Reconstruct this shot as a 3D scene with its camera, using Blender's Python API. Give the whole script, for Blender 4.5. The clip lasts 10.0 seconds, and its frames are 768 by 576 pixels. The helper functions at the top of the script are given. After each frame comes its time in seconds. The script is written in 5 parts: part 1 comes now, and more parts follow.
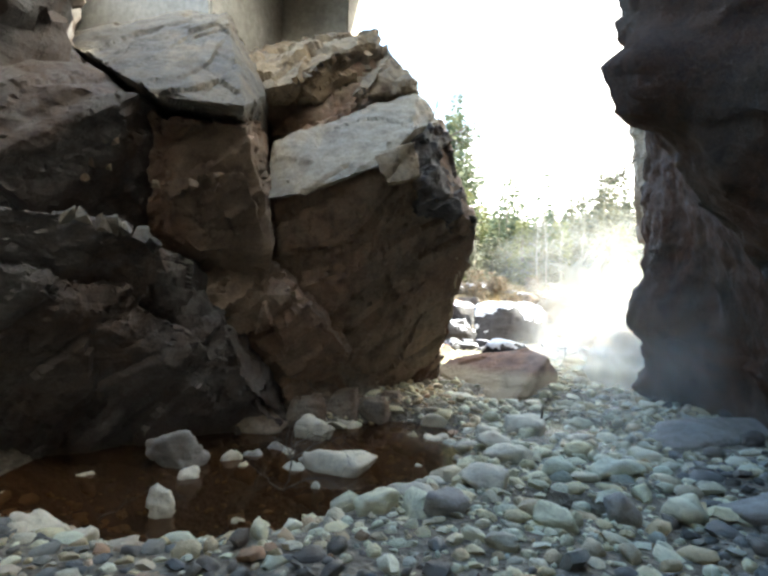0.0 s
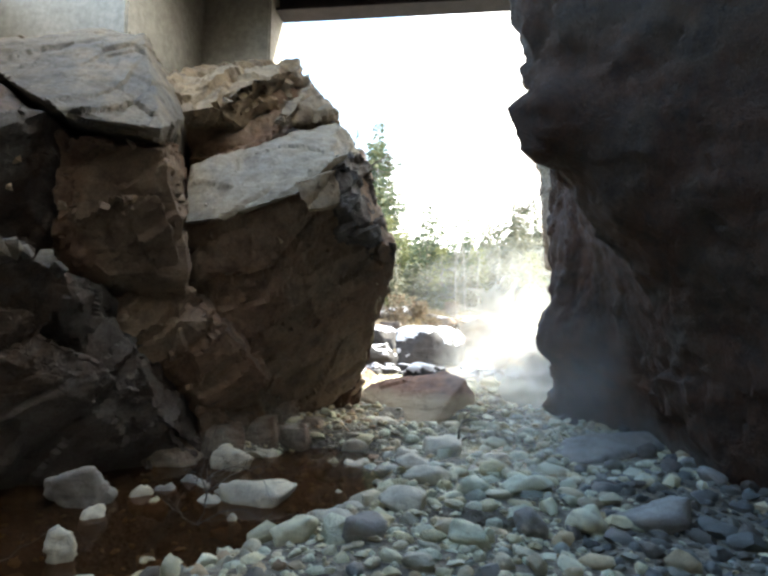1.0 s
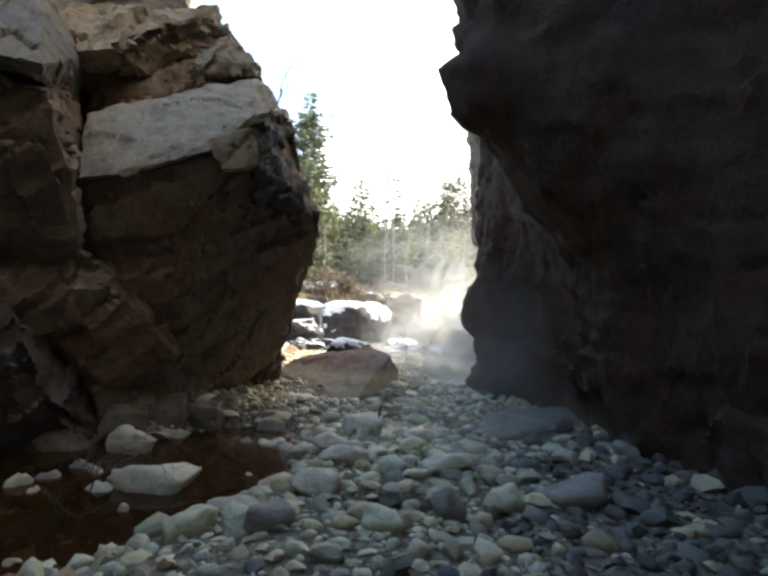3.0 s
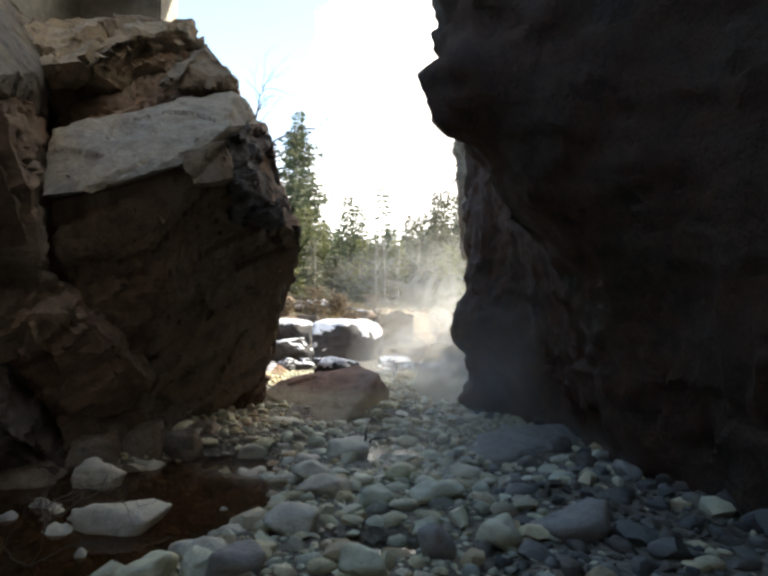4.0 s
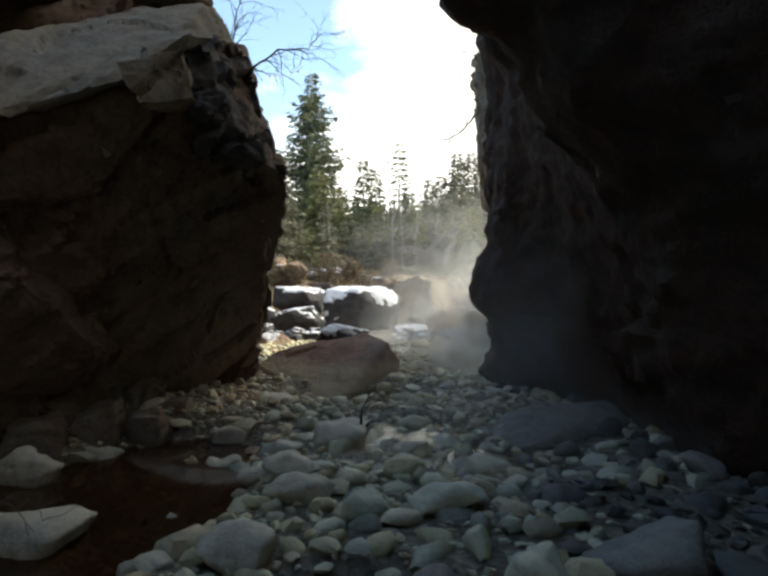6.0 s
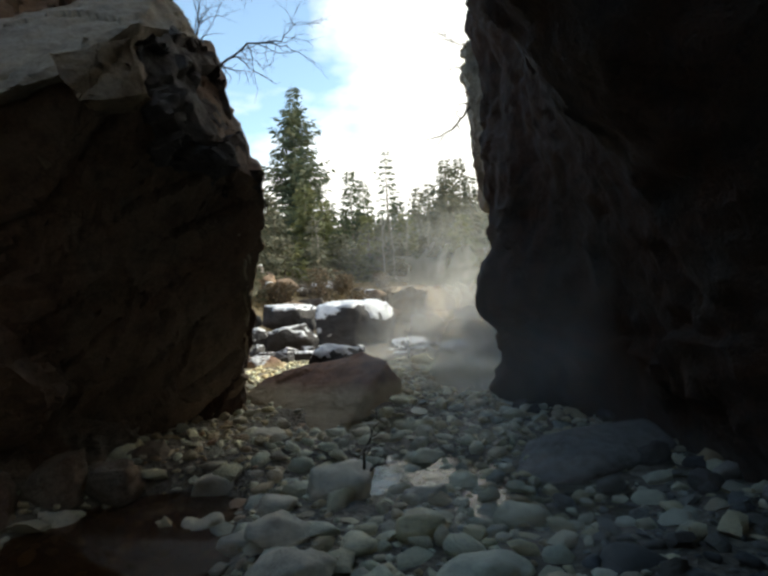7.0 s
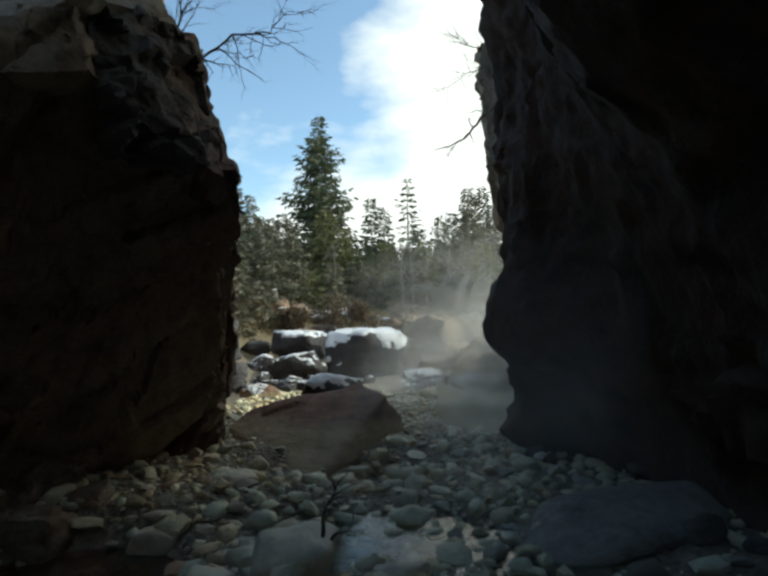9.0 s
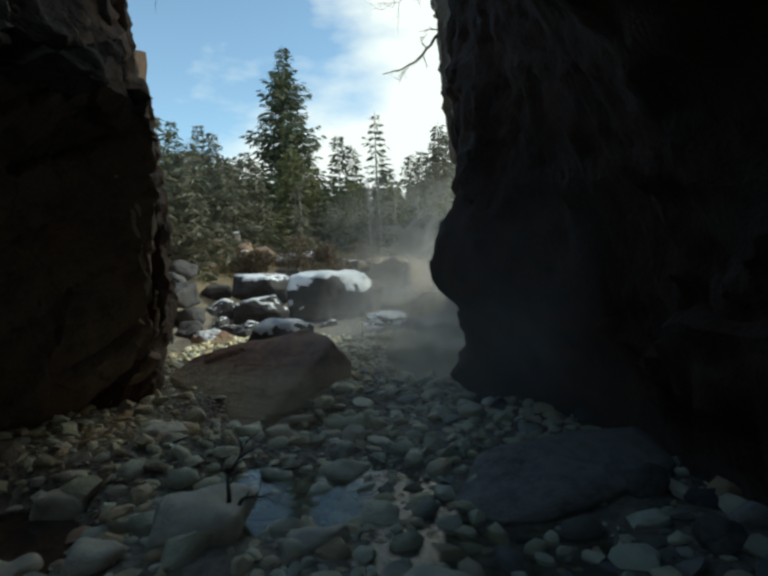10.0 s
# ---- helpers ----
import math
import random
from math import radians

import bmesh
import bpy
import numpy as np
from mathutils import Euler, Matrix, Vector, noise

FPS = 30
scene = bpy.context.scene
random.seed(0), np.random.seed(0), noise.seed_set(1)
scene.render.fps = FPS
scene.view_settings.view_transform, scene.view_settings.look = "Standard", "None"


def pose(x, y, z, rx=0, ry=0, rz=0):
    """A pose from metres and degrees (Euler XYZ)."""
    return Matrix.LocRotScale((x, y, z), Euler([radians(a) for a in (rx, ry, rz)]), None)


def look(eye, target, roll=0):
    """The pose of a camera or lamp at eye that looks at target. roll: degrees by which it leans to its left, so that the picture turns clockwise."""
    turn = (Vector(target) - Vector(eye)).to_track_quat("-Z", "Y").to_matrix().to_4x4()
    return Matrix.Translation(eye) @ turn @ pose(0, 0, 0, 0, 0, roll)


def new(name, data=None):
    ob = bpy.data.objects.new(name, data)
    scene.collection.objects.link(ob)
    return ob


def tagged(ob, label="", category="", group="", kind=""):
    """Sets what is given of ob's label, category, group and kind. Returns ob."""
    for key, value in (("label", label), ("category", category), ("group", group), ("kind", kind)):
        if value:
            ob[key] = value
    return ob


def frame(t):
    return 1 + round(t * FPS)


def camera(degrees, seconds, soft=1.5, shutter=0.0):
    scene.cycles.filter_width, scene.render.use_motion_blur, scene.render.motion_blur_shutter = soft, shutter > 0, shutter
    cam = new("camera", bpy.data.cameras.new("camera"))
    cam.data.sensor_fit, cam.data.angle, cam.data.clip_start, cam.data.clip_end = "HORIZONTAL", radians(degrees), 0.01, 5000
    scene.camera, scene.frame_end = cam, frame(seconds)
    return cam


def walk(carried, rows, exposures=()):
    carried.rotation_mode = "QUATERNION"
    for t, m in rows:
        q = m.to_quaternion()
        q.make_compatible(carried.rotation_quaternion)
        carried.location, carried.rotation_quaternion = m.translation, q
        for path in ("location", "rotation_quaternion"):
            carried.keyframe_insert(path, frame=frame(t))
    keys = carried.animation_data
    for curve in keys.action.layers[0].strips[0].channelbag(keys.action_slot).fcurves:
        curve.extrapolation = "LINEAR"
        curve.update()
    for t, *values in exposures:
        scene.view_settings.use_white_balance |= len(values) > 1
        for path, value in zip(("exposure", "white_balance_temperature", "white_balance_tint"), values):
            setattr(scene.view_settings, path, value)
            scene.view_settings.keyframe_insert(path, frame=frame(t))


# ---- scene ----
cam = camera(71, 10.0, soft=2.8)
# seconds, eye, heading, tilt, roll (metres, degrees)
PATH = [
    (0, (-0.045, 0.068, 1.392), -15.35, 1.06, 1.61),
    (0.5, (-0.016, 0.032, 1.397), -10.91, 4.04, 1.75),
    (1, (0.000, 0.000, 1.400), -7.27, 3.87, 1.18),
    (1.5, (0.016, -0.004, 1.401), -3.78, 2.26, 3.09),
    (2, (0.016, 0.008, 1.396), -1.49, -0.20, 2.91),
    (3.5, (0.112, 0.495, 1.357), 0.75, 2.44, 1.54),
    (4, (0.166, 0.601, 1.366), 0.85, 3.37, 0.58),
    (4.5, (0.195, 0.869, 1.288), 1.62, 5.97, 3.41),
    (5, (0.208, 1.156, 1.297), 5.50, 4.01, 2.56),
    (5.5, (0.374, 1.390, 1.224), -0.58, -0.09, 2.06),
    (7, (0.304, 2.351, 1.266), -0.53, 1.47, -3.36),
    (7.5, (0.325, 2.509, 1.288), -2.48, 1.57, -4.52),
    (8, (0.349, 2.647, 1.275), -0.48, 0.36, -1.56),
    (8.5, (0.375, 2.797, 1.255), 2.78, 0.53, -1.92),
    (9, (0.558, 3.065, 1.205), -2.94, 4.80, -1.77),
    (9.5, (0.720, 3.216, 1.168), -1.86, -0.24, -0.76),
    (10, (0.819, 3.440, 1.189), -0.42, -1.39, -2.39),
]
walk(cam, [(t, look(eye, Vector(eye) + Vector((math.sin(radians(h)) * math.cos(radians(v)), math.cos(radians(h)) * math.cos(radians(v)), math.sin(radians(v)))), r))
           for t, eye, h, v, r in PATH],
     exposures=[(0.0, 3.65, 6650, 1), (1.0, 3.45, 6650, 2), (2.0, 3.05, 6700, 3), (3.5, 2.5, 6850, 6), (4.5, 2.1, 6950, 5), (5.5, 1.7, 6900, 4), (7.0, 1.3, 6850, 1), (8.0, 1.02, 6650, -2), (9.0, 0.8, 6400, -5), (10.0, 0.55, 6250, -7)])

# ---- sky and sun ----
SUN_AZ, SUN_EL = 75.0, 28.0          # degrees clockwise from the way ahead, and above the horizon
world = bpy.data.worlds.new("sky")
scene.world = world
world.use_nodes = True
wt = world.node_tree
wt.nodes.clear()
w_out = wt.nodes.new("ShaderNodeOutputWorld")
w_bg = wt.nodes.new("ShaderNodeBackground")
w_sky = wt.nodes.new("ShaderNodeTexSky")
w_sky.sky_type, w_sky.sun_disc = "NISHITA", False
w_sky.sun_elevation, w_sky.sun_rotation = radians(SUN_EL), radians(SUN_AZ)
w_sky.altitude, w_sky.air_density, w_sky.dust_density, w_sky.ozone_density = 400, 1.0, 0.5, 0.35
w_tc = wt.nodes.new("ShaderNodeTexCoord")
w_map = wt.nodes.new("ShaderNodeMapping")
w_map.inputs["Scale"].default_value = (2.2, 2.2, 5.0)
w_map.inputs["Location"].default_value = (0.35, 0.0, 0.2)
w_noise = wt.nodes.new("ShaderNodeTexNoise")
w_noise.inputs["Scale"].default_value, w_noise.inputs["Detail"].default_value, w_noise.inputs["Roughness"].default_value = 1.4, 6.0, 0.5
w_sep = wt.nodes.new("ShaderNodeSeparateXYZ")
w_side = wt.nodes.new("ShaderNodeMath")       # more cloud to the right of the way ahead
w_side.operation = "MULTIPLY_ADD"
w_side.inputs[1].default_value, w_side.inputs[2].default_value = 1.15, 0.5
w_low = wt.nodes.new("ShaderNodeMath")        # and less high up
w_low.operation = "MULTIPLY_ADD"
w_low.inputs[1].default_value = -0.7
w_add = wt.nodes.new("ShaderNodeMath")
w_add.operation = "ADD"
w_ramp = wt.nodes.new("ShaderNodeValToRGB")
w_ramp.color_ramp.elements[0].position, w_ramp.color_ramp.elements[1].position = 0.49, 0.68
w_mix = wt.nodes.new("ShaderNodeMix")
w_mix.data_type = "RGBA"
w_mix.inputs[7].default_value = (4.9, 4.75, 4.75, 1)   # sunlit cloud
wt.links.new(w_tc.outputs["Generated"], w_map.inputs["Vector"])
wt.links.new(w_map.outputs[0], w_noise.inputs["Vector"])
wt.links.new(w_tc.outputs["Generated"], w_sep.inputs[0])
wt.links.new(w_sep.outputs[0], w_side.inputs[0])
wt.links.new(w_sep.outputs[2], w_low.inputs[0])
wt.links.new(w_side.outputs[0], w_low.inputs[2])
wt.links.new(w_low.outputs[0], w_add.inputs[0])
wt.links.new(w_noise.outputs["Fac"], w_add.inputs[1])
wt.links.new(w_add.outputs[0], w_ramp.inputs[0])
wt.links.new(w_ramp.outputs[0], w_mix.inputs[0])
wt.links.new(w_sky.outputs[0], w_mix.inputs[6])
wt.links.new(w_mix.outputs[2], w_bg.inputs["Color"])
w_bg.inputs["Strength"].default_value = 0.15
wt.links.new(w_bg.outputs[0], w_out.inputs["Surface"])

sun = new("sun", bpy.data.lights.new("sun", "SUN"))
sun.data.energy, sun.data.angle, sun.data.color = 2.0, radians(0.6), (1.0, 0.95, 0.88)
sun_way = Vector((math.sin(radians(SUN_AZ)) * math.cos(radians(SUN_EL)), math.cos(radians(SUN_AZ)) * math.cos(radians(SUN_EL)), math.sin(radians(SUN_EL))))
sun.matrix_world = look(tuple(sun_way * 50), (0, 0, 0))


# ---- materials ----
def material(name):
    m = bpy.data.materials.new(name)
    m.use_nodes = True
    return m, m.node_tree, m.node_tree.nodes["Principled BSDF"]


def node(nt, kind, **values):
    n = nt.nodes.new(kind)
    for key, value in values.items():
        n.inputs[key.replace("_", " ")].default_value = value
    return n


def ramp(nt, source, stops):
    r = nt.nodes.new("ShaderNodeValToRGB")
    while len(r.color_ramp.elements) < len(stops):
        r.color_ramp.elements.new(0.5)
    for e, (at, c) in zip(r.color_ramp.elements, stops):
        e.position, e.color = at, (*c, 1) if len(c) == 3 else c
    nt.links.new(source, r.inputs[0])
    return r


def mix_colour(nt, fac, a, b, blend="MIX"):
    m = nt.nodes.new("ShaderNodeMix")
    m.data_type, m.blend_type = "RGBA", blend
    for socket, value in ((0, fac), (6, a), (7, b)):
        if isinstance(value, (int, float)):
            m.inputs[socket].default_value = value
        elif isinstance(value, tuple):
            m.inputs[socket].default_value = (*value, 1)
        else:
            nt.links.new(value, m.inputs[socket])
    return m.outputs[2]


def rock_material(name, colours, rough=0.85, strata=(0.6, 0.6, 4.5), bump=0.5, crack=0.5, scale=1.0, per_piece=False, dirt=1.0):
    """Weathered stone: broad colour patches, bedding streaks, dark joints, fine grain and relief."""
    m, nt, bsdf = material(name)
    tc = nt.nodes.new("ShaderNodeTexCoord")
    vec = tc.outputs["Object"]
    if per_piece:
        info = nt.nodes.new("ShaderNodeObjectInfo")
        geo = nt.nodes.new("ShaderNodeNewGeometry")
        both = nt.nodes.new("ShaderNodeMath")
        both.operation = "ADD"
        nt.links.new(info.outputs["Random"], both.inputs[0])
        nt.links.new(geo.outputs["Random Per Island"], both.inputs[1])
        frac = nt.nodes.new("ShaderNodeMath")
        frac.operation = "FRACT"
        nt.links.new(both.outputs[0], frac.inputs[0])
        shift = nt.nodes.new("ShaderNodeVectorMath")
        shift.operation = "MULTIPLY_ADD"
        nt.links.new(frac.outputs[0], shift.inputs[0])
        shift.inputs[1].default_value = (37, 53, 71)
        nt.links.new(vec, shift.inputs[2])
        vec = shift.outputs[0]
    big = node(nt, "ShaderNodeTexNoise", Scale=0.7 * scale, Detail=5, Roughness=0.6, Distortion=0.6)
    mid = node(nt, "ShaderNodeTexNoise", Scale=5 * scale, Detail=6, Roughness=0.65)
    fine = node(nt, "ShaderNodeTexNoise", Scale=38 * scale, Detail=5, Roughness=0.7)
    stretch = nt.nodes.new("ShaderNodeMapping")
    stretch.inputs["Rotation"].default_value = (radians(28), radians(-22), 0)
    stretch.inputs["Scale"].default_value = strata
    beds = node(nt, "ShaderNodeTexNoise", Scale=1.6 * scale, Detail=5, Roughness=0.6, Distortion=0.8)
    joints = nt.nodes.new("ShaderNodeTexVoronoi")
    joints.feature = "DISTANCE_TO_EDGE"
    joints.inputs["Scale"].default_value = 0.95 * scale
    warp = nt.nodes.new("ShaderNodeVectorMath")
    warp.operation = "MULTIPLY_ADD"
    warp.inputs[1].default_value = (0.35, 0.35, 0.35)
    for n in (big, mid, fine):
        nt.links.new(vec, n.inputs["Vector"])
    nt.links.new(vec, stretch.inputs["Vector"])
    nt.links.new(stretch.outputs[0], beds.inputs["Vector"])
    nt.links.new(mid.outputs["Color"], warp.inputs[0])
    nt.links.new(vec, warp.inputs[2])
    nt.links.new(warp.outputs[0], joints.inputs["Vector"])
    patch_ = ramp(nt, (frac.outputs[0] if per_piece else big.outputs["Fac"]), [((0.30 + 0.42 * i / max(1, len(colours) - 1)) if not per_piece else i / len(colours), c) for i, c in enumerate(colours)])
    streak = ramp(nt, beds.outputs["Fac"], [(0.28, (0.6, 0.56, 0.53)), (0.42, (1, 1, 1)), (0.66, (1.0, 0.93, 0.85)), (0.78, (0.7, 0.64, 0.6))])
    col = mix_colour(nt, 0.55 * dirt, patch_.outputs[0], streak.outputs[0], "MULTIPLY")
    stain = ramp(nt, mid.outputs["Fac"], [(0.33, (0.5, 0.46, 0.43)), (0.52, (1, 1, 1)), (0.8, (1.15, 1.12, 1.08))])
    col = mix_colour(nt, 0.8 * dirt, col, stain.outputs[0], "MULTIPLY")
    grain = ramp(nt, fine.outputs["Fac"], [(0.3, (0.62, 0.6, 0.58)), (0.6, (1.08, 1.08, 1.08))])
    col = mix_colour(nt, 0.7 * dirt, col, grain.outputs[0], "MULTIPLY")
    line = ramp(nt, joints.outputs["Distance"], [(0.0, (0.25, 0.22, 0.2)), (0.012, (1, 1, 1))])
    col = mix_colour(nt, crack, col, line.outputs[0], "MULTIPLY")
    nt.links.new(col, bsdf.inputs["Base Color"])
    rr = ramp(nt, mid.outputs["Fac"], [(0.3, (rough - 0.15,) * 3), (0.7, (min(1, rough + 0.1),) * 3)])
    nt.links.new(rr.outputs[0], bsdf.inputs["Roughness"])
    b1 = node(nt, "ShaderNodeBump", Strength=bump, Distance=0.05)
    b2 = node(nt, "ShaderNodeBump", Strength=bump, Distance=0.016)
    b4 = node(nt, "ShaderNodeBump", Strength=bump, Distance=0.05)
    nt.links.new(mid.outputs["Fac"], b4.inputs["Height"])
    nt.links.new(b1.outputs[0], b4.inputs["Normal"])
    b3 = node(nt, "ShaderNodeBump", Strength=crack, Distance=0.02)
    nt.links.new(beds.outputs["Fac"], b1.inputs["Height"])
    nt.links.new(fine.outputs["Fac"], b2.inputs["Height"])
    nt.links.new(line.outputs[0], b3.inputs["Height"])
    nt.links.new(b4.outputs[0], b2.inputs["Normal"])
    nt.links.new(b2.outputs[0], b3.inputs["Normal"])
    nt.links.new(b3.outputs[0], bsdf.inputs["Normal"])
    return m


M_SAND = rock_material("sandstone", [(0.21, 0.145, 0.088), (0.36, 0.28, 0.18), (0.29, 0.24, 0.18), (0.19, 0.12, 0.07)])
M_BROWN = rock_material("red_brown_rock", [(0.19, 0.138, 0.098), (0.28, 0.21, 0.15), (0.25, 0.16, 0.108), (0.20, 0.172, 0.142)], bump=0.45)
M_PALE = rock_material("pale_sandstone", [(0.18, 0.168, 0.146), (0.25, 0.218, 0.166), (0.165, 0.158, 0.144), (0.24, 0.203, 0.142)], crack=0.4, bump=0.6)
M_BAND = rock_material("cream_sandstone", [(0.30, 0.29, 0.265), (0.43, 0.37, 0.275), (0.35, 0.32, 0.27), (0.46, 0.385, 0.275)], crack=0.18, bump=0.35, scale=0.8)
# tan raised to a lit tone, for rock drawn as catching the light
M_LITTAN = rock_material("lit_tan_rock", [(0.54, 0.45, 0.32), (0.62, 0.53, 0.40), (0.46, 0.35, 0.24)], bump=0.8)
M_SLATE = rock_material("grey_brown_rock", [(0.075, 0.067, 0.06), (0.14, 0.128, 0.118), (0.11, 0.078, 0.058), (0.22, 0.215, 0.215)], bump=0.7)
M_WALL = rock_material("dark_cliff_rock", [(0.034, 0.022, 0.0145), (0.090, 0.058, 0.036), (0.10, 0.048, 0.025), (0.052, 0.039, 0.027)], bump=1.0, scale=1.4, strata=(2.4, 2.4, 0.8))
PALE_STONES = [(0.74, 0.72, 0.50), (0.80, 0.77, 0.55), (0.64, 0.66, 0.49), (0.83, 0.81, 0.62), (0.62, 0.48, 0.27), (0.40, 0.43, 0.37), (0.74, 0.67, 0.42)]
M_COBBLE = rock_material("river_cobble", PALE_STONES, rough=0.7, crack=0.1, scale=3.0, bump=0.35, per_piece=True, dirt=0.45)
M_OCHRE = rock_material("ochre_stained_pebble", [(0.56, 0.46, 0.27), (0.64, 0.55, 0.34), (0.47, 0.34, 0.20), (0.66, 0.61, 0.46), (0.42, 0.24, 0.13), (0.60, 0.56, 0.42)], rough=0.7, crack=0.1, scale=3.0, bump=0.35, per_piece=True, dirt=0.45)
# wet stones, darkened further for the shade under the overhang
M_WETSHADE = rock_material("dark_wet_pebble", [(0.125, 0.13, 0.125), (0.19, 0.19, 0.172), (0.095, 0.095, 0.09), (0.27, 0.265, 0.22), (0.14, 0.122, 0.098)], rough=0.5, crack=0.1, scale=3.0, bump=0.35, per_piece=True, dirt=0.45)
M_WHITE = rock_material("pale_boulder_stone", [(0.64, 0.61, 0.49), (0.70, 0.64, 0.49), (0.55, 0.55, 0.49)], rough=0.75, crack=0.25, scale=1.6, bump=0.3, dirt=0.6)
M_RUST = rock_material("rust_stained_boulder", [(0.22, 0.135, 0.10), (0.30, 0.17, 0.115), (0.25, 0.17, 0.14), (0.24, 0.15, 0.13)], crack=0.3, scale=1.2)


def add_tide_line(m, tan, low, high):
    """A tan mineral stain up to an uneven old water line on a boulder."""
    nt = m.node_tree
    bsdf = nt.nodes["Principled BSDF"]
    was = bsdf.inputs["Base Color"].links[0].from_socket
    tc = nt.nodes.new("ShaderNodeTexCoord")
    sep = nt.nodes.new("ShaderNodeSeparateXYZ")
    nt.links.new(tc.outputs["Object"], sep.inputs[0])
    n = node(nt, "ShaderNodeTexNoise", Scale=2.5, Detail=4, Roughness=0.6)
    nt.links.new(tc.outputs["Object"], n.inputs["Vector"])
    lift = nt.nodes.new("ShaderNodeMath")
    lift.operation = "MULTIPLY_ADD"
    lift.inputs[1].default_value = 0.22
    nt.links.new(n.outputs["Fac"], lift.inputs[0])
    nt.links.new(sep.outputs[2], lift.inputs[2])
    mask = ramp(nt, lift.outputs[0], [(low, (1, 1, 1)), (high, (0, 0, 0))])
    nt.links.new(mix_colour(nt, mask.outputs[0], was, mix_colour(nt, 0.75, was, tan)), bsdf.inputs["Base Color"])


add_tide_line(M_RUST, (0.46, 0.38, 0.24), 0.32, 0.45)
M_BLUEGREY = rock_material("smooth_grey_slab", [(0.27, 0.265, 0.25), (0.36, 0.345, 0.31), (0.22, 0.22, 0.215)], rough=0.6, crack=0.5, bump=0.8, scale=2.2)
M_FARROCK = rock_material("dark_blue_grey_boulder", [(0.05, 0.05, 0.055), (0.085, 0.082, 0.085), (0.065, 0.055, 0.05)], crack=0.3)
M_GREYSTONE = rock_material("purple_grey_stone", [(0.29, 0.282, 0.262), (0.38, 0.362, 0.325), (0.33, 0.285, 0.235)], crack=0.2, scale=2.5, bump=0.35, dirt=0.7)


def plain_material(name, a, b, scale, rough=0.8, bump=0.3, distance=0.02, detail=6):
    m, nt, bsdf = material(name)
    tc = nt.nodes.new("ShaderNodeTexCoord")
    n1 = node(nt, "ShaderNodeTexNoise", Scale=scale, Detail=detail, Roughness=0.65)
    n2 = node(nt, "ShaderNodeTexNoise", Scale=scale * 9, Detail=4, Roughness=0.6)
    for n in (n1, n2):
        nt.links.new(tc.outputs["Object"], n.inputs["Vector"])
    r = ramp(nt, n1.outputs["Fac"], [(0.35, a), (0.65, b)])
    g = ramp(nt, n2.outputs["Fac"], [(0.3, (0.7, 0.7, 0.7)), (0.65, (1.1, 1.1, 1.1))])
    nt.links.new(mix_colour(nt, 0.8, r.outputs[0], g.outputs[0], "MULTIPLY"), bsdf.inputs["Base Color"])
    bsdf.inputs["Roughness"].default_value = rough
    bp = node(nt, "ShaderNodeBump", Strength=bump, Distance=distance)
    nt.links.new(n2.outputs["Fac"], bp.inputs["Height"])
    nt.links.new(bp.outputs[0], bsdf.inputs["Normal"])
    return m


M_CONCRETE = plain_material("weathered_concrete", (0.36, 0.335, 0.275), (0.48, 0.45, 0.38), 1.2, 0.9, 0.2)
M_STEEL = plain_material("dark_bridge_steel", (0.03, 0.028, 0.035), (0.06, 0.055, 0.06), 3, 0.6, 0.1)
M_SNOW = plain_material("snow", (0.80, 0.82, 0.86), (0.88, 0.89, 0.91), 3, 0.6, 0.4, 0.02)
M_BARK = plain_material("grey_bark", (0.10, 0.08, 0.06), (0.22, 0.18, 0.14), 8, 0.9, 0.8)
M_PALEBARK = plain_material("pale_aspen_bark", (0.16, 0.145, 0.12), (0.28, 0.26, 0.22), 4, 0.85, 0.4)
M_TWIG = plain_material("dry_twig", (0.09, 0.075, 0.06), (0.18, 0.15, 0.12), 6, 0.9, 0.3)


def leaf_material(name, colours, translucent=0.25):
    m, nt, bsdf = material(name)
    geo = nt.nodes.new("ShaderNodeNewGeometry")
    r = ramp(nt, geo.outputs["Random Per Island"], [(i / len(colours), c) for i, c in enumerate(colours)])
    nt.links.new(r.outputs[0], bsdf.inputs["Base Color"])
    bsdf.inputs["Roughness"].default_value = 0.7
    tl = nt.nodes.new("ShaderNodeBsdfTranslucent")
    nt.links.new(r.outputs[0], tl.inputs["Color"])
    mx = nt.nodes.new("ShaderNodeMixShader")
    mx.inputs[0].default_value = translucent
    nt.links.new(bsdf.outputs[0], mx.inputs[1])
    nt.links.new(tl.outputs[0], mx.inputs[2])
    nt.links.new(mx.outputs[0], nt.nodes["Material Output"].inputs["Surface"])
    return m


M_NEEDLE = leaf_material("spruce_needles", [(0.05, 0.07, 0.036), (0.075, 0.095, 0.045), (0.115, 0.12, 0.055), (0.06, 0.08, 0.052)])
M_NEEDLE_GREY = leaf_material("grey_green_needles", [(0.10, 0.105, 0.066), (0.13, 0.132, 0.088), (0.165, 0.15, 0.095), (0.085, 0.092, 0.064)])
# lit version of the needles: the sun's yellow is in the colour
M_NEEDLE_WARM = leaf_material("sunlit_fir_needles", [(0.13, 0.135, 0.05), (0.17, 0.165, 0.06), (0.10, 0.115, 0.045)])
M_SCRUB = leaf_material("dry_scrub_leaves", [(0.13, 0.11, 0.075), (0.17, 0.135, 0.09), (0.10, 0.09, 0.06), (0.19, 0.125, 0.075)])
